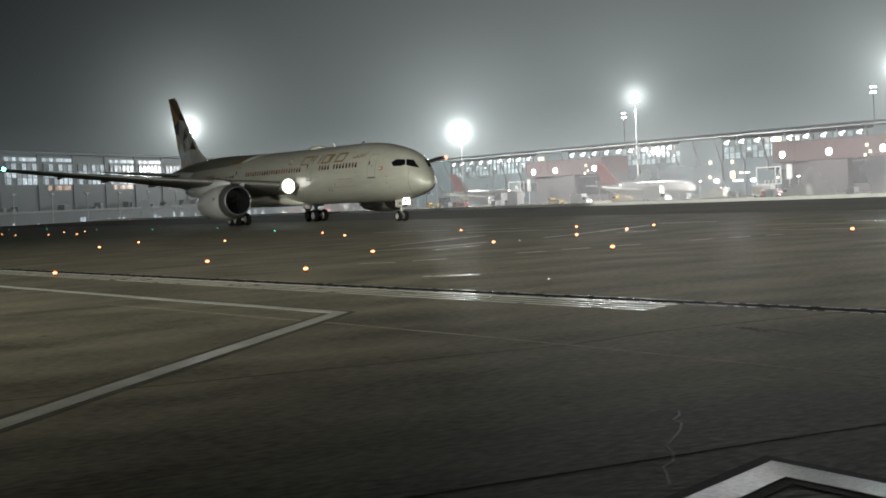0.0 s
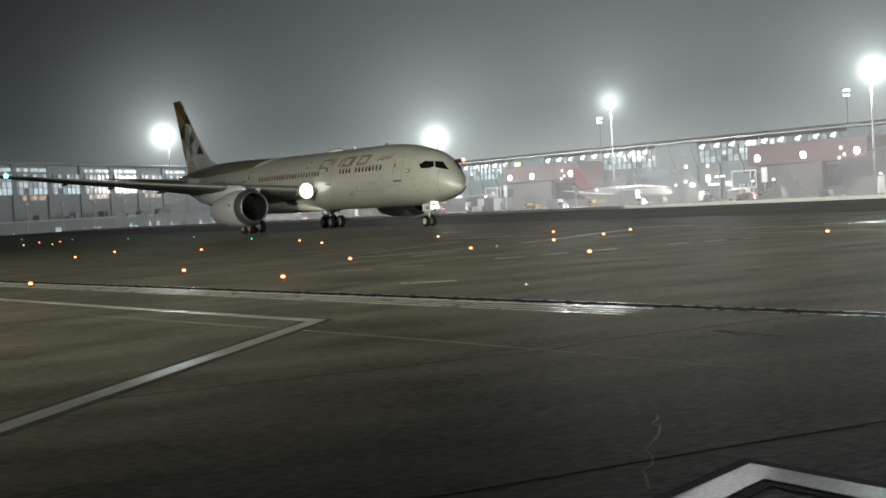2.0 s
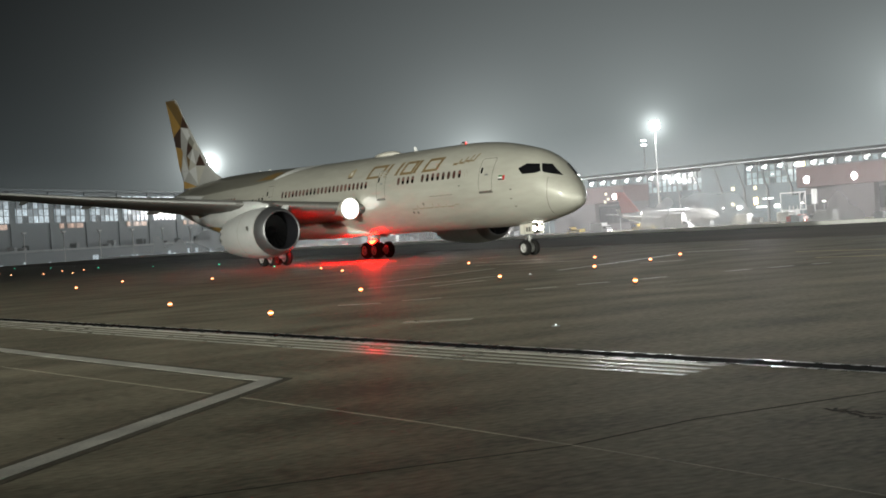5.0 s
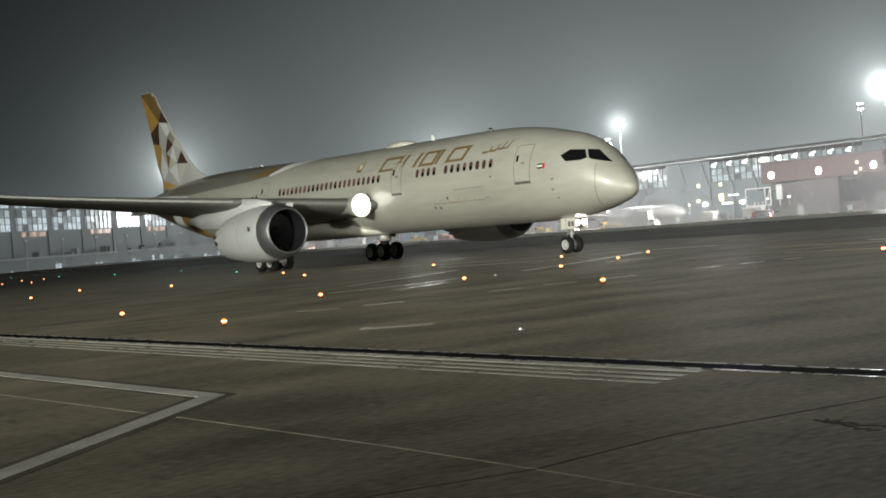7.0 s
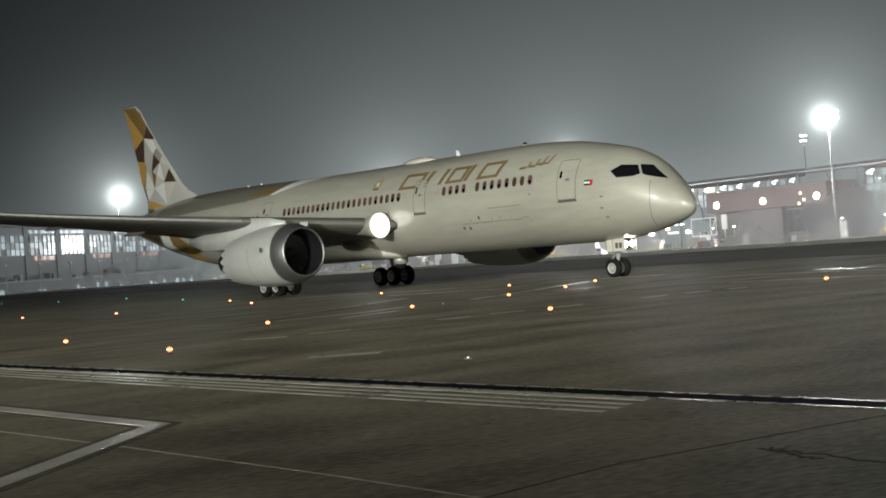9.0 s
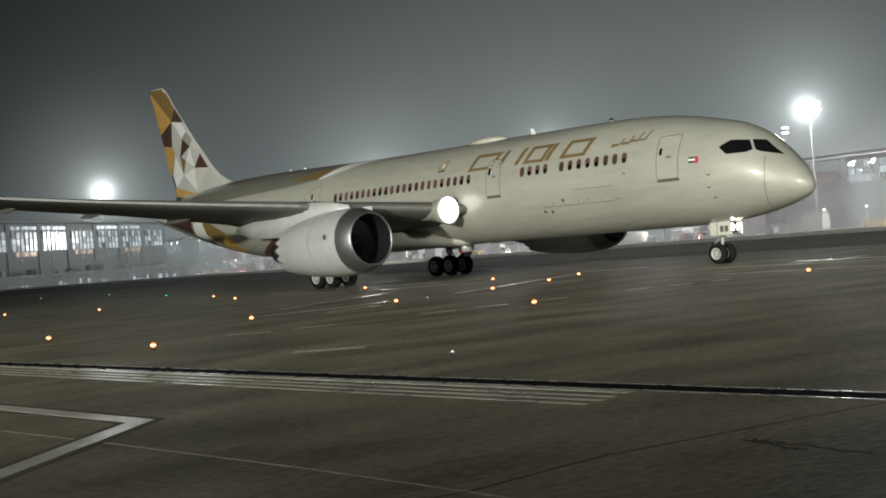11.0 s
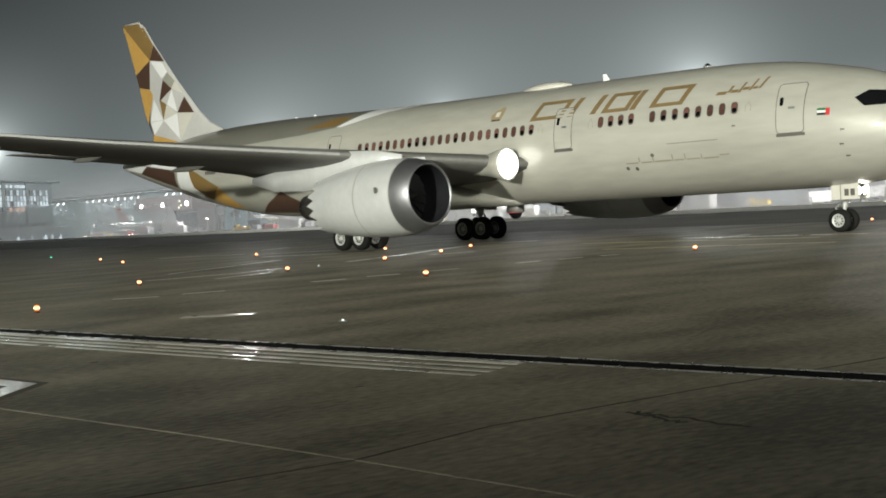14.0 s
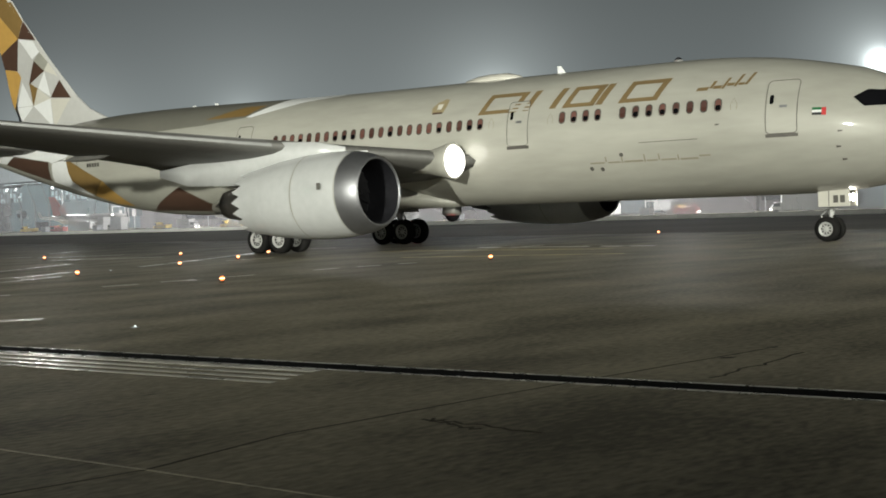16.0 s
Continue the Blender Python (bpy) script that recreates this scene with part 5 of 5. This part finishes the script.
        same("column", column, hall, Matrix.Translation((x + 10, 0, 0)))
        x += 20
        i += 1
    # ground-floor openings
    rng = random.Random(8)
    x = L0 + 4
    while x < L1:
        w = rng.uniform(3, 9)
        if rng.random() < 0.3:
            z = rng.choice((0.8, 5.4))
            bm = bmesh.new()
            box(bm, x, x + w, 0.2, 0.58, z, z + 2.8)
            part("service_opening", bm, M_GLASSD, hall, "dark service bay opening")
        x += w + rng.uniform(2, 8)
    # lamps and lit signs on the airside wall
    for sx, z, w, h, m in ((105, 11.2, 1.3, 1.3, M_SIGNY), (100.1, 11.0, 1.2, 1.2, M_SIGNY), (105.2, 6.2, 1.3, 1.1, M_SIGNY), (100.1, 6.8, 1.5, 2.2, M_WARMDOT), (103.8, 5.0, 1.6, 1.0, M_WALLPACK), (98.7, 4.8, 5.5, 0.6, M_CEIL),
                           (95.7, 4.8, 1.6, 0.8, M_WALLPACK), (97.5, 7.3, 4.2, 0.5, M_CEIL), (90.4, 17.2, 3.4, 1.5, M_SIGNY), (150.5, 17.0, 3.4, 1.4, M_SIGNY), (44, 7.0, 2.0, 1.0, M_CEIL), (40, 11.3, 1.3, 1.2, M_SIGNY)):
        bm = bmesh.new()
        box(bm, -2 * sx - w / 2, -2 * sx + w / 2, 0.1, 0.5, z - h / 2, z + h / 2, 0.12)
        part("wall_lamp", bm, m, hall, "lit lamp box on the wall")
    return hall


build_terminal()


def wallpack(parent, x, y, z, r=0.85):
    bm = bmesh.new()
    lathe(bm, [(0.05, 0.001), (0.06, r * 0.8), (0.0, r), (-0.15, r)], Matrix.Translation((x, y, z)) @ Matrix.Rotation(-math.pi / 2, 4, "Z"), 14)
    part("wall_floodlight", bm, M_WALLPACK, parent, "round white wall floodlight")


def build_gate(s0, s1, off, top, seed, lamps=(0.09, 0.49, 0.92)):
    """A gate pier: terracotta box over a dim recessed base, with floodlights, and a steel-framed jet bridge."""
    w = (s1 - s0) * 2
    gate = thing("gate_pier", "terracotta clad gate pier with wall floodlights", "building", tposed(s1, off), group="gate piers")
    bm = bmesh.new()
    box(bm, 0, w, 0, 12, 9.6, top, 0.15)
    part("upper_box", bm, M_BRICK, gate, "terracotta clad upper storey")
    bm = bmesh.new()
    box(bm, w * 0.30, w * 0.62, 1.0, 12, 0, 9.6)
    part("stair_core", bm, M_DTERRA, gate, "dim brown stair core")
    bm = bmesh.new()
    box(bm, 0.6, w - 0.6, 3.0, 12, 0, 9.6)
    part("base", bm, M_DTERRA, gate, "recessed dark lower storey")
    bm = bmesh.new()
    box(bm, w * 0.64, w - 0.8, 2.2, 2.9, 2.5, 8.6)
    mullions(bm, w * 0.64, w - 0.8, 2.5, 8.6, 2.2, 2.4, 2.0, 0.1, 0.12)
    part("lounge_window", bm, M_GLASSD, gate, "dark glazed lounge front")
    bm = bmesh.new()
    box(bm, -0.3, w + 0.3, -0.3, 12.3, top, top + 0.35)
    part("parapet", bm, M_DTERRA, gate)
    bm = bmesh.new()
    mullions(bm, 0, w, 9.8, top - 0.2, 0.02, 4.3, 2.7, 0.05, 0.06)
    part("cladding_joints", bm, M_DTERRA, gate, "cladding joints")
    for f in lamps:
        wallpack(gate, w * f, -0.2, top - 3.6, 0.95)
    for f, z in ((0.785, -2.4), (0.81, -4.3), (0.77, -5.2)):
        bm = bmesh.new()
        box(bm, w * f, w * f + 0.95, -0.2, 0, top + z - 0.45, top + z + 0.45, 0.08)
        part("warm_lamp", bm, M_SIGNY, gate, "small square warm wall lamp")
    # jet bridge behind a pale portal frame
    jb = thing("jet_bridge", "dark passenger boarding bridge behind a pale portal frame", "jet bridge", tposed(s1 - 0.21 * (s1 - s0), off - 6), group="jet bridges")
    bm = bmesh.new()
    box(bm, -1.9, 1.9, 0.5, 8.0, 4.4, 7.4, 0.12)
    part("tunnel", bm, M_DCLAD, jb, "dark ribbed bridge tunnel")
    bm = bmesh.new()
    for y in range(0, 8, 2):
        box(bm, -1.98, 1.98, y + 0.7, y + 0.9, 4.3, 7.5)
    part("tunnel_ribs", bm, M_STEEL, jb)
    bm = bmesh.new()
    for x in (-4.6, 2.6, 4.6):
        tube(bm, (x, 0, 0 if x < 0 else 3.2), (x, 0, 8.3), 0.16)
    for z in (3.3, 8.2):
        box(bm, -4.7, 4.7, -0.16, 0.16, z - 0.16, z + 0.16)
    tube(bm, (2.6, 0, 3.4), (4.6, 0, 8.1), 0.1)
    part("portal_frame", bm, M_VEH_W, jb, "pale steel portal frame")
    bm = bmesh.new()
    box(bm, -2.0, 2.6, -0.5, -0.2, 0.9, 3.2, 0.08)
    for x in (-1.2, 0.3, 1.8):
        box(bm, x - 0.08, x + 0.08, -0.45, -0.25, 3.1, 4.4)
    part("hanging_panel", bm, M_VEH_W, jb, "pale hanging panel")
    bm = bmesh.new()
    box(bm, 7.2, 9.2, -0.6, -0.2, 4.6, 8.8, 0.1)
    tube(bm, (8.2, -0.4, 0), (8.2, -0.4, 4.7), 0.14)
    part("stand_sign", bm, M_VEH_W, jb, "upright pale stand sign")
    return gate


build_gate(63.3, 85, 40, 15.4, 1)
build_gate(124, 146, 40, 15.2, 2, (0.1, 0.4, 0.9))
build_gate(198, 222, 40, 16.0, 3)
build_gate(15, 38, 40, 15.6, 4)


def build_pier():
    """The far pier beyond the tail: dark bays with lit window bands."""
    a, b = Vector((-88, 400)), Vector((-118, 292))
    d = (b - a)
    ln = d.length
    # x runs from the near, open end
    rot = math.degrees(math.atan2(d.y, d.x))
    pier = thing("concourse_building", "dark concourse with lit blue-white window bands", "building", pose(a.x, a.y, -2.1, 0, 0, rot))
    bm = bmesh.new()
    box(bm, -60, ln + 60, -30, -0.5, 0, 20.0)
    part("wall", bm, M_DCLAD, pier, "dark teal wall")
    bm = bmesh.new()
    loft(bm, [[Vector((x, 1.8, 20.0)), Vector((x, 1.8, 20.5)), Vector((x, -15, 22.0)), Vector((x, -31, 20.6)), Vector((x, -31, 20.0))] for x in (-62, ln + 62)])
    part("roof", bm, M_DCLAD, pier, "low dark roof")
    x = -56.0
    i = 0
    rng = random.Random(11)
    while x < ln + 52:
        w = 13.5
        bm = bmesh.new()
        for kx in range(6):
            for kz in range(3):
                box(bm, x + kx * 2.25 + 0.05, x + kx * 2.25 + 2.2, -0.48, -0.1, 12.22 + kz * 1.8, 13.9 + kz * 1.8)
        win = part("window", bm, M_LIT2, pier, "lit office window band")
        win["kind"] = "stuff"
        bm = bmesh.new()
        k = x
        while k <= x + w + 0.01:
            box(bm, k - 0.09, k + 0.09, -0.1, 0.06, 12.1, 17.7)
            k += 2.25
        for z in (12.15, 13.9, 15.6, 17.65):
            box(bm, x, x + w, -0.1, 0.03, z - 0.07, z + 0.07)
        part("frame", bm, M_STEEL, win, "window bars")
        if i % 2:
            bm = bmesh.new()
            for k in range(7):
                box(bm, x + 1 + k * 1.5, x + 2.4 + k * 1.5, -0.48, -0.12, 10.7, 11.9)
            part("window", bm, M_LITW, pier, "warm lit lower window")["kind"] = "stuff"
        if i % 3:
            bm = bmesh.new()
            for k in range(9):
                box(bm, x + k * 1.5, x + 1.35 + k * 1.5, -0.48, -0.12, 18.2, 19.1)
            part("clerestory", bm, M_LIT2, pier, "narrow lit clerestory strip")["kind"] = "stuff"
        # plant and lamps on the service deck
        for k in range(2):
            kx, kh = x + rng.uniform(0, 15), rng.uniform(0.6, 1.6)
            bm = bmesh.new()
            box(bm, kx, kx + rng.uniform(0.5, 2.4), 1.0, 3.0, 5.4, 5.4 + kh, 0.06)
            part("service_plant", bm, rng.choice((M_DCLAD, M_STEEL, M_CLAD)), pier, "service deck plant box")
        bm = bmesh.new()
        tube(bm, (x + 4, 6.4, 0), (x + 4, 6.4, 9.5), 0.14)
        box(bm, x + 3.2, x + 4.8, 6.1, 6.7, 9.4, 9.7, 0.05)
        part("lamp_post", bm, M_POLE, pier, "pale lamp post")
        bm = bmesh.new()
        for k in range(3):
            kx = x + rng.uniform(0, 14)
            box(bm, kx, kx + rng.uniform(0.5, 2.0), 6.52, 6.62, 1.0, 1.0 + rng.uniform(0.6, 2.4))
        part("service_opening", bm, M_LIT2, pier, "lit service level openings")["kind"] = "stuff"
        bm = bmesh.new()
        box(bm, x + w + 0.3, x + w + 2.5, -0.5, -0.2, 0, 20.0)
        part("pilaster", bm, M_DCLAD, pier, "grey pilaster")
        x += w + 3.0
        i += 1
    bm = bmesh.new()
    box(bm, -60, ln + 60, -0.5, 7, 4.9, 5.4)
    part("ledge", bm, M_CLAD, pier, "pale service deck edge")
    bm = bmesh.new()
    box(bm, -60, ln + 60, -0.45, 6.5, 0, 4.85)
    part("service_level", bm, M_DCLAD, pier, "service level wall")
    return pier


build_pier()


# ---- parked airliners, vehicles ----
def build_parked(s, off, turn, tail_mat):
    jet = thing("parked_airliner", "white narrow-body airliner with red tail parked at a gate", "airplane", group="parked airliners")
    p = far(s, off)
    jet.matrix_basis = pose(p.x, p.y, -2.1, 0, 0, turn)
    bm = bmesh.new()
    rings = []
    for x, z, r in ((0, 3.2, 0.05), (-0.6, 3.3, 0.8), (-2, 3.5, 1.5), (-4.5, 3.7, 1.95), (-8, 3.7, 1.98), (-24, 3.7, 1.98), (-30, 4.1, 1.5), (-35, 4.7, 0.7), (-37.5, 5.0, 0.15)):
        rings.append([Vector((x, r * math.cos(i * math.tau / 24), z + r * math.sin(i * math.tau / 24))) for i in range(24)])
    loft(bm, rings)
    part("fuselage", bm, M_LGREY, jet, "white fuselage", smooth=True)
    bm = bmesh.new()
    loft(bm, [[Vector((-28.5, -0.25, 5.3)), Vector((-28.5, 0.25, 5.3)), Vector((-35.6, 0.1, 5.6)), Vector((-35.6, -0.1, 5.6))], [Vector((-34.6, -0.1, 11.7)), Vector((-34.6, 0.1, 11.7)), Vector((-37.4, 0.05, 11.8)), Vector((-37.4, -0.05, 11.8))]])
    part("tail_fin", bm, tail_mat, jet, "bright red tail fin")
    for side in (-1, 1):
        bm = bmesh.new()
        loft(bm, [[Vector((-12.5, side * 1.5, 2.9)), Vector((-12.5, side * 1.5, 3.3)), Vector((-19.5, side * 1.5, 3.2)), Vector((-19.5, side * 1.5, 3.0))],
                  [Vector((-20.5, side * 16.5, 4.5)), Vector((-20.5, side * 16.5, 4.7)), Vector((-22.2, side * 16.5, 4.65)), Vector((-22.2, side * 16.5, 4.55))],
                  [Vector((-21.6, side * 17.0, 6.6)), Vector((-21.6, side * 17.0, 6.65)), Vector((-22.8, side * 17.0, 6.65)), Vector((-22.8, side * 17.0, 6.6))]])
        part("wing", bm, M_LGREY, jet, "pale grey wing")
        bm = bmesh.new()
        loft(bm, [[Vector((-32, side * 0.6, 4.6)), Vector((-32, side * 0.6, 4.9)), Vector((-35.4, side * 0.6, 4.85)), Vector((-35.4, side * 0.6, 4.7))],
                  [Vector((-35.2, side * 6.2, 5.3)), Vector((-35.2, side * 6.2, 5.4)), Vector((-36.6, side * 6.2, 5.38)), Vector((-36.6, side * 6.2, 5.32))]])
        part("horizontal_stabiliser", bm, M_LGREY, jet)
        bm = bmesh.new()
        lathe(bm, [(-10.4, 0.9), (-10.2, 1.05), (-11.5, 1.18), (-13.6, 1.05), (-14.6, 0.8), (-15.2, 0.45), (-15.1, 0.01)], Matrix.Translation((0, side * 5.75, 1.95)), 20)
        lathe(bm, [(-10.4, 0.9), (-11.2, 0.85), (-11.3, 0.01)], Matrix.Translation((0, side * 5.75, 1.95)), 20)
        part("engine", bm, M_WHITE, jet, smooth=True)
        bm = bmesh.new()
        lathe(bm, [(-0.2, 0.01), (-0.2, 0.56), (0.2, 0.56), (0.2, 0.01)], Matrix.Translation((-18.0, side * 3.6, 0.56)) @ Matrix.Rotation(math.pi / 2, 4, "Z"), 16)
        tube(bm, (-18, side * 3.6, 0.5), (-17.6, side * 3.2, 3.0), 0.14)
        part("main_wheel", bm, M_TYRE, jet)
        bm = bmesh.new()
        for i in range(28):
            x = -6.5 - i * 0.8
            box(bm, x, x + 0.26, side * 1.93, side * 1.965, 3.95, 4.3)
        part("window_row", bm, M_GLASSD, jet)
    bm = bmesh.new()
    lathe(bm, [(-0.15, 0.01), (-0.15, 0.38), (0.15, 0.38), (0.15, 0.01)], Matrix.Translation((-5.2, 0, 0.38)) @ Matrix.Rotation(math.pi / 2, 4, "Z"), 14)
    tube(bm, (-5.2, 0, 0.4), (-5.1, 0, 2.2), 0.1)
    part("nose_wheel", bm, M_TYRE, jet)
    bm = bmesh.new()
    box(bm, -1.9, -1.15, -0.9, 0.9, 3.95, 4.5, 0.08)
    part("cockpit_window", bm, M_COCKPIT, jet)
    return jet


build_parked(83, 22, FACING + 180 + 8, M_REDTAIL)
build_parked(120.5, 20, FACING + 180 + 6, M_REDTAIL)
build_parked(172.5, 22, FACING + 180 + 12, M_REDTAIL)


def build_vehicles():
    def van(label, mat, ln, h, cab):
        v = thing("service_vehicle", label, "vehicle", group="apron vehicles")
        bm = bmesh.new()
        box(bm, -ln / 2, ln / 2 - cab, -1.15, 1.15, 0.7, h, 0.12)
        part("cargo_body", bm, mat, v)
        bm = bmesh.new()
        loft(bm, [[Vector((ln / 2 - cab + 0.03, -1.1, z0)), Vector((ln / 2 - cab + 0.03, 1.1, z0)), Vector((ln / 2 - f, 1.05, z0)), Vector((ln / 2 - f, -1.05, z0))] for z0, f in ((0.55, 0.0), (1.3, 0.05), (2.2, 0.7), (2.3, 0.8))])
        part("cab", bm, mat, v)
        bm = bmesh.new()
        loft(bm, [[Vector((ln / 2 - cab + 0.3, -1.13, z0)), Vector((ln / 2 - cab + 0.3, 1.13, z0)), Vector((ln / 2 - f + 0.03, 1.09, z0)), Vector((ln / 2 - f + 0.03, -1.09, z0))] for z0, f in ((1.45, 0.2), (2.1, 0.65))])
        part("cab_window", bm, M_GLASSD, v)
        for x in (-ln / 2 + 1.0, ln / 2 - 0.9):
            for y in (-1.0, 1.0):
                bm = bmesh.new()
                lathe(bm, [(-0.14, 0.01), (-0.14, 0.42), (0.14, 0.42), (0.14, 0.01)], Matrix.Translation((x, y, 0.42)) @ Matrix.Rotation(math.pi / 2, 4, "Z"), 14)
                part("wheel", bm, M_TYRE, v)
        for y in (-0.7, 0.7):
            bm = bmesh.new()
            ball(bm, (ln / 2 + 0.02, y, 0.95), 0.14, 10, 6)
            part("headlight", bm, M_RAMPL, v)
        return v

    kinds = [van("white box van parked on the stand", M_VEH_W, 6.5, 3.1, 1.9), van("red tow tractor with cabin", M_VEH_R, 5.0, 2.0, 1.7), van("white catering truck with high body", M_VEH_W, 8.5, 4.4, 2.0), van("yellow baggage loader on the stand", M_VEH_Y, 5.5, 1.7, 1.6)]
    rng = random.Random(21)
    spots = [(s, o) for s in range(8, 300, 7) for o in (8,)]
    used = set()
    for j, (s, o) in enumerate(spots):
        p = far(s + rng.uniform(-2, 2), o + rng.uniform(-3, 9))
        k = rng.randrange(4)
        m = pose(p.x, p.y, -2.1, 0, 0, FACING + rng.choice((0, 180, 90, 20)) + rng.uniform(-15, 15))
        if k in used:
            copy_thing(kinds[k], m)
        else:
            kinds[k].matrix_basis = m
            used.add(k)
    for k in range(4):
        if k not in used:
            p = far(40 + k * 9, 9)
            kinds[k].matrix_basis = pose(p.x, p.y, -2.1, 0, 0, FACING)
    # baggage containers
    crate = thing("cargo_container", "pale metal air cargo container", "container", group="cargo containers")
    bm = bmesh.new()
    loft(bm, [[Vector((-1.0, -0.75, 0.4)), Vector((1.0, -0.75, 0.4)), Vector((1.0, 0.75, 0.4)), Vector((-1.0, 0.75, 0.4))], [Vector((-1.5, -0.75, 1.0)), Vector((1.0, -0.75, 1.0)), Vector((1.0, 0.75, 1.0)), Vector((-1.5, 0.75, 1.0))],
              [Vector((-1.5, -0.75, 2.1)), Vector((1.0, -0.75, 2.1)), Vector((1.0, 0.75, 2.1)), Vector((-1.5, 0.75, 2.1))]])
    part("shell", bm, M_ROOF, crate)
    bm = bmesh.new()
    box(bm, -1.5, 1.2, -0.8, 0.8, 0.2, 0.38)
    part("dolly_bed", bm, M_STEEL, crate)
    for x in (-1.0, 0.9):
        for y in (-0.6, 0.6):
            bm = bmesh.new()
            lathe(bm, [(-0.08, 0.01), (-0.08, 0.2), (0.08, 0.2), (0.08, 0.01)], Matrix.Translation((x, y, 0.2)) @ Matrix.Rotation(math.pi / 2, 4, "Z"), 10)
            part("wheel", bm, M_TYRE, crate)
    for j in range(34):
        p = far(20 + j * 7.6 + rng.uniform(-2, 2), rng.uniform(3, 13))
        m = pose(p.x, p.y, -2.1, 0, 0, FACING + rng.uniform(-20, 20))
        if j == 0:
            crate.matrix_basis = m
        else:
            copy_thing(crate, m)
    # stand lamps: low poles with a small bright head
    post = thing("stand_lamp", "short lamp post with a bright white head", "lamp", group="stand lamps")
    bm = bmesh.new()
    tube(bm, (0, 0, 0), (0, 0, 5.0), 0.09, 0.06, 10)
    part("pole", bm, M_POLE, post)
    bm = bmesh.new()
    ball(bm, (0, 0, 5.1), 0.3, 12, 8, Matrix.Diagonal((1.5, 1, 0.6, 1)).to_3x3().to_4x4())
    part("lamp_head", bm, M_RAMPL, post, "glowing lamp head", smooth=True)
    for j in range(26):
        p = far(10 + j * 11 + rng.uniform(-3, 3), rng.uniform(14, 34))
        m = pose(p.x, p.y, -2.1, 0, 0, rng.uniform(0, 360))
        if j == 0:
            post.matrix_basis = m
        else:
            copy_thing(post, m)
    # barriers by the concourse
    bar = thing("barrier", "white plastic road barrier", "barrier", group="road barriers")
    bm = bmesh.new()
    loft(bm, [[Vector((-1.9, -w, z)), Vector((1.9, -w, z)), Vector((1.9, w, z)), Vector((-1.9, w, z))] for z, w in ((0, 0.5), (0.3, 0.45), (0.6, 0.2), (1.5, 0.15))])
    part("shell", bm, M_VEH_W, bar)
    bm = bmesh.new()
    box(bm, -1.7, 1.7, -0.2, 0.2, 1.0, 1.2)
    part("stripe", bm, M_VEH_R, bar)
    for j in range(44):
        t = j / 43
        x, y = -130 + 112 * t + rng.uniform(-1, 1), 285 + 88 * t + rng.uniform(-3, 3)
        m = pose(x, y, -2.1, 0, 0, 38 + rng.uniform(-8, 8))
        if j == 0:
            bar.matrix_basis = m
        else:
            copy_thing(bar, m)


build_vehicles()


# ---- haze ----
def build_haze(name, a, b, height):
    """An upright translucent sheet imitating haze, from a to b on the ground."""
    a, b = Vector(a), Vector(b)
    bm = bmesh.new()
    n = 24
    rows = []
    for i in range(n + 1):
        p = a.lerp(b, i / n)
        rows.append([bm.verts.new((p.x, p.y, z)) for z in (-2.1, height * 0.35, height)])
    for r, q in zip(rows, rows[1:]):
        for k in (0, 1):
            bm.faces.new((r[k], q[k], q[k + 1], r[k + 1]))
    tagged(link_mesh(name, bm, M_HAZE, smooth=True), "half-clear upright sheet imitating night haze before the stands", "haze", kind="structure")


build_haze("haze", N * 206 - U * 300, N * 206 + U * 620, 26)
build_haze("haze", (-190, 232), (-12, 372), 26)

# ---- what moves ----
def motions():
    rows = [(t, pose(x, y, 0, 0, 0, h)) for t, x, y, h in AIRCRAFT_ROWS]
    walk(plane, rows)
    # wheels turn with the way rolled
    way = [0.0]
    for a, b in zip(AIRCRAFT_ROWS, AIRCRAFT_ROWS[1:]):
        way.append(way[-1] + math.hypot(b[1] - a[1], b[2] - a[2]))
    for hub, r in SPIN:
        base = hub.location.copy()
        rows = []
        steps = 480
        for i in range(steps + 1):
            t = 16.0 * i / steps
            for (a, wa), (b, wb) in zip(zip(AIRCRAFT_ROWS, way), zip(AIRCRAFT_ROWS[1:], way[1:])):
                if a[0] <= t <= b[0]:
                    w = wa + (wb - wa) * (t - a[0]) / (b[0] - a[0])
                    break
            rows.append((t, Matrix.Translation(base) @ Matrix.Rotation(w / r, 4, "Y")))
        walk(hub, rows)
    # beacon drums flip their lamp out for a tenth of a second
    for drum in DRUMS:
        rows = [(0.0, Matrix())]
        turn = 0
        for t in FLASH_TIMES:
            f = round(t * FPS)
            for k, a in ((-4, 0), (-3, 60), (-2, 120), (-1, 180), (1, 180), (2, 240), (3, 300), (4, 360)):
                rows.append(((f + k) / FPS, pose(0, 0, 0, turn + a)))
        rows.append((16.0, Matrix()))
        walk(drum, rows)


motions()
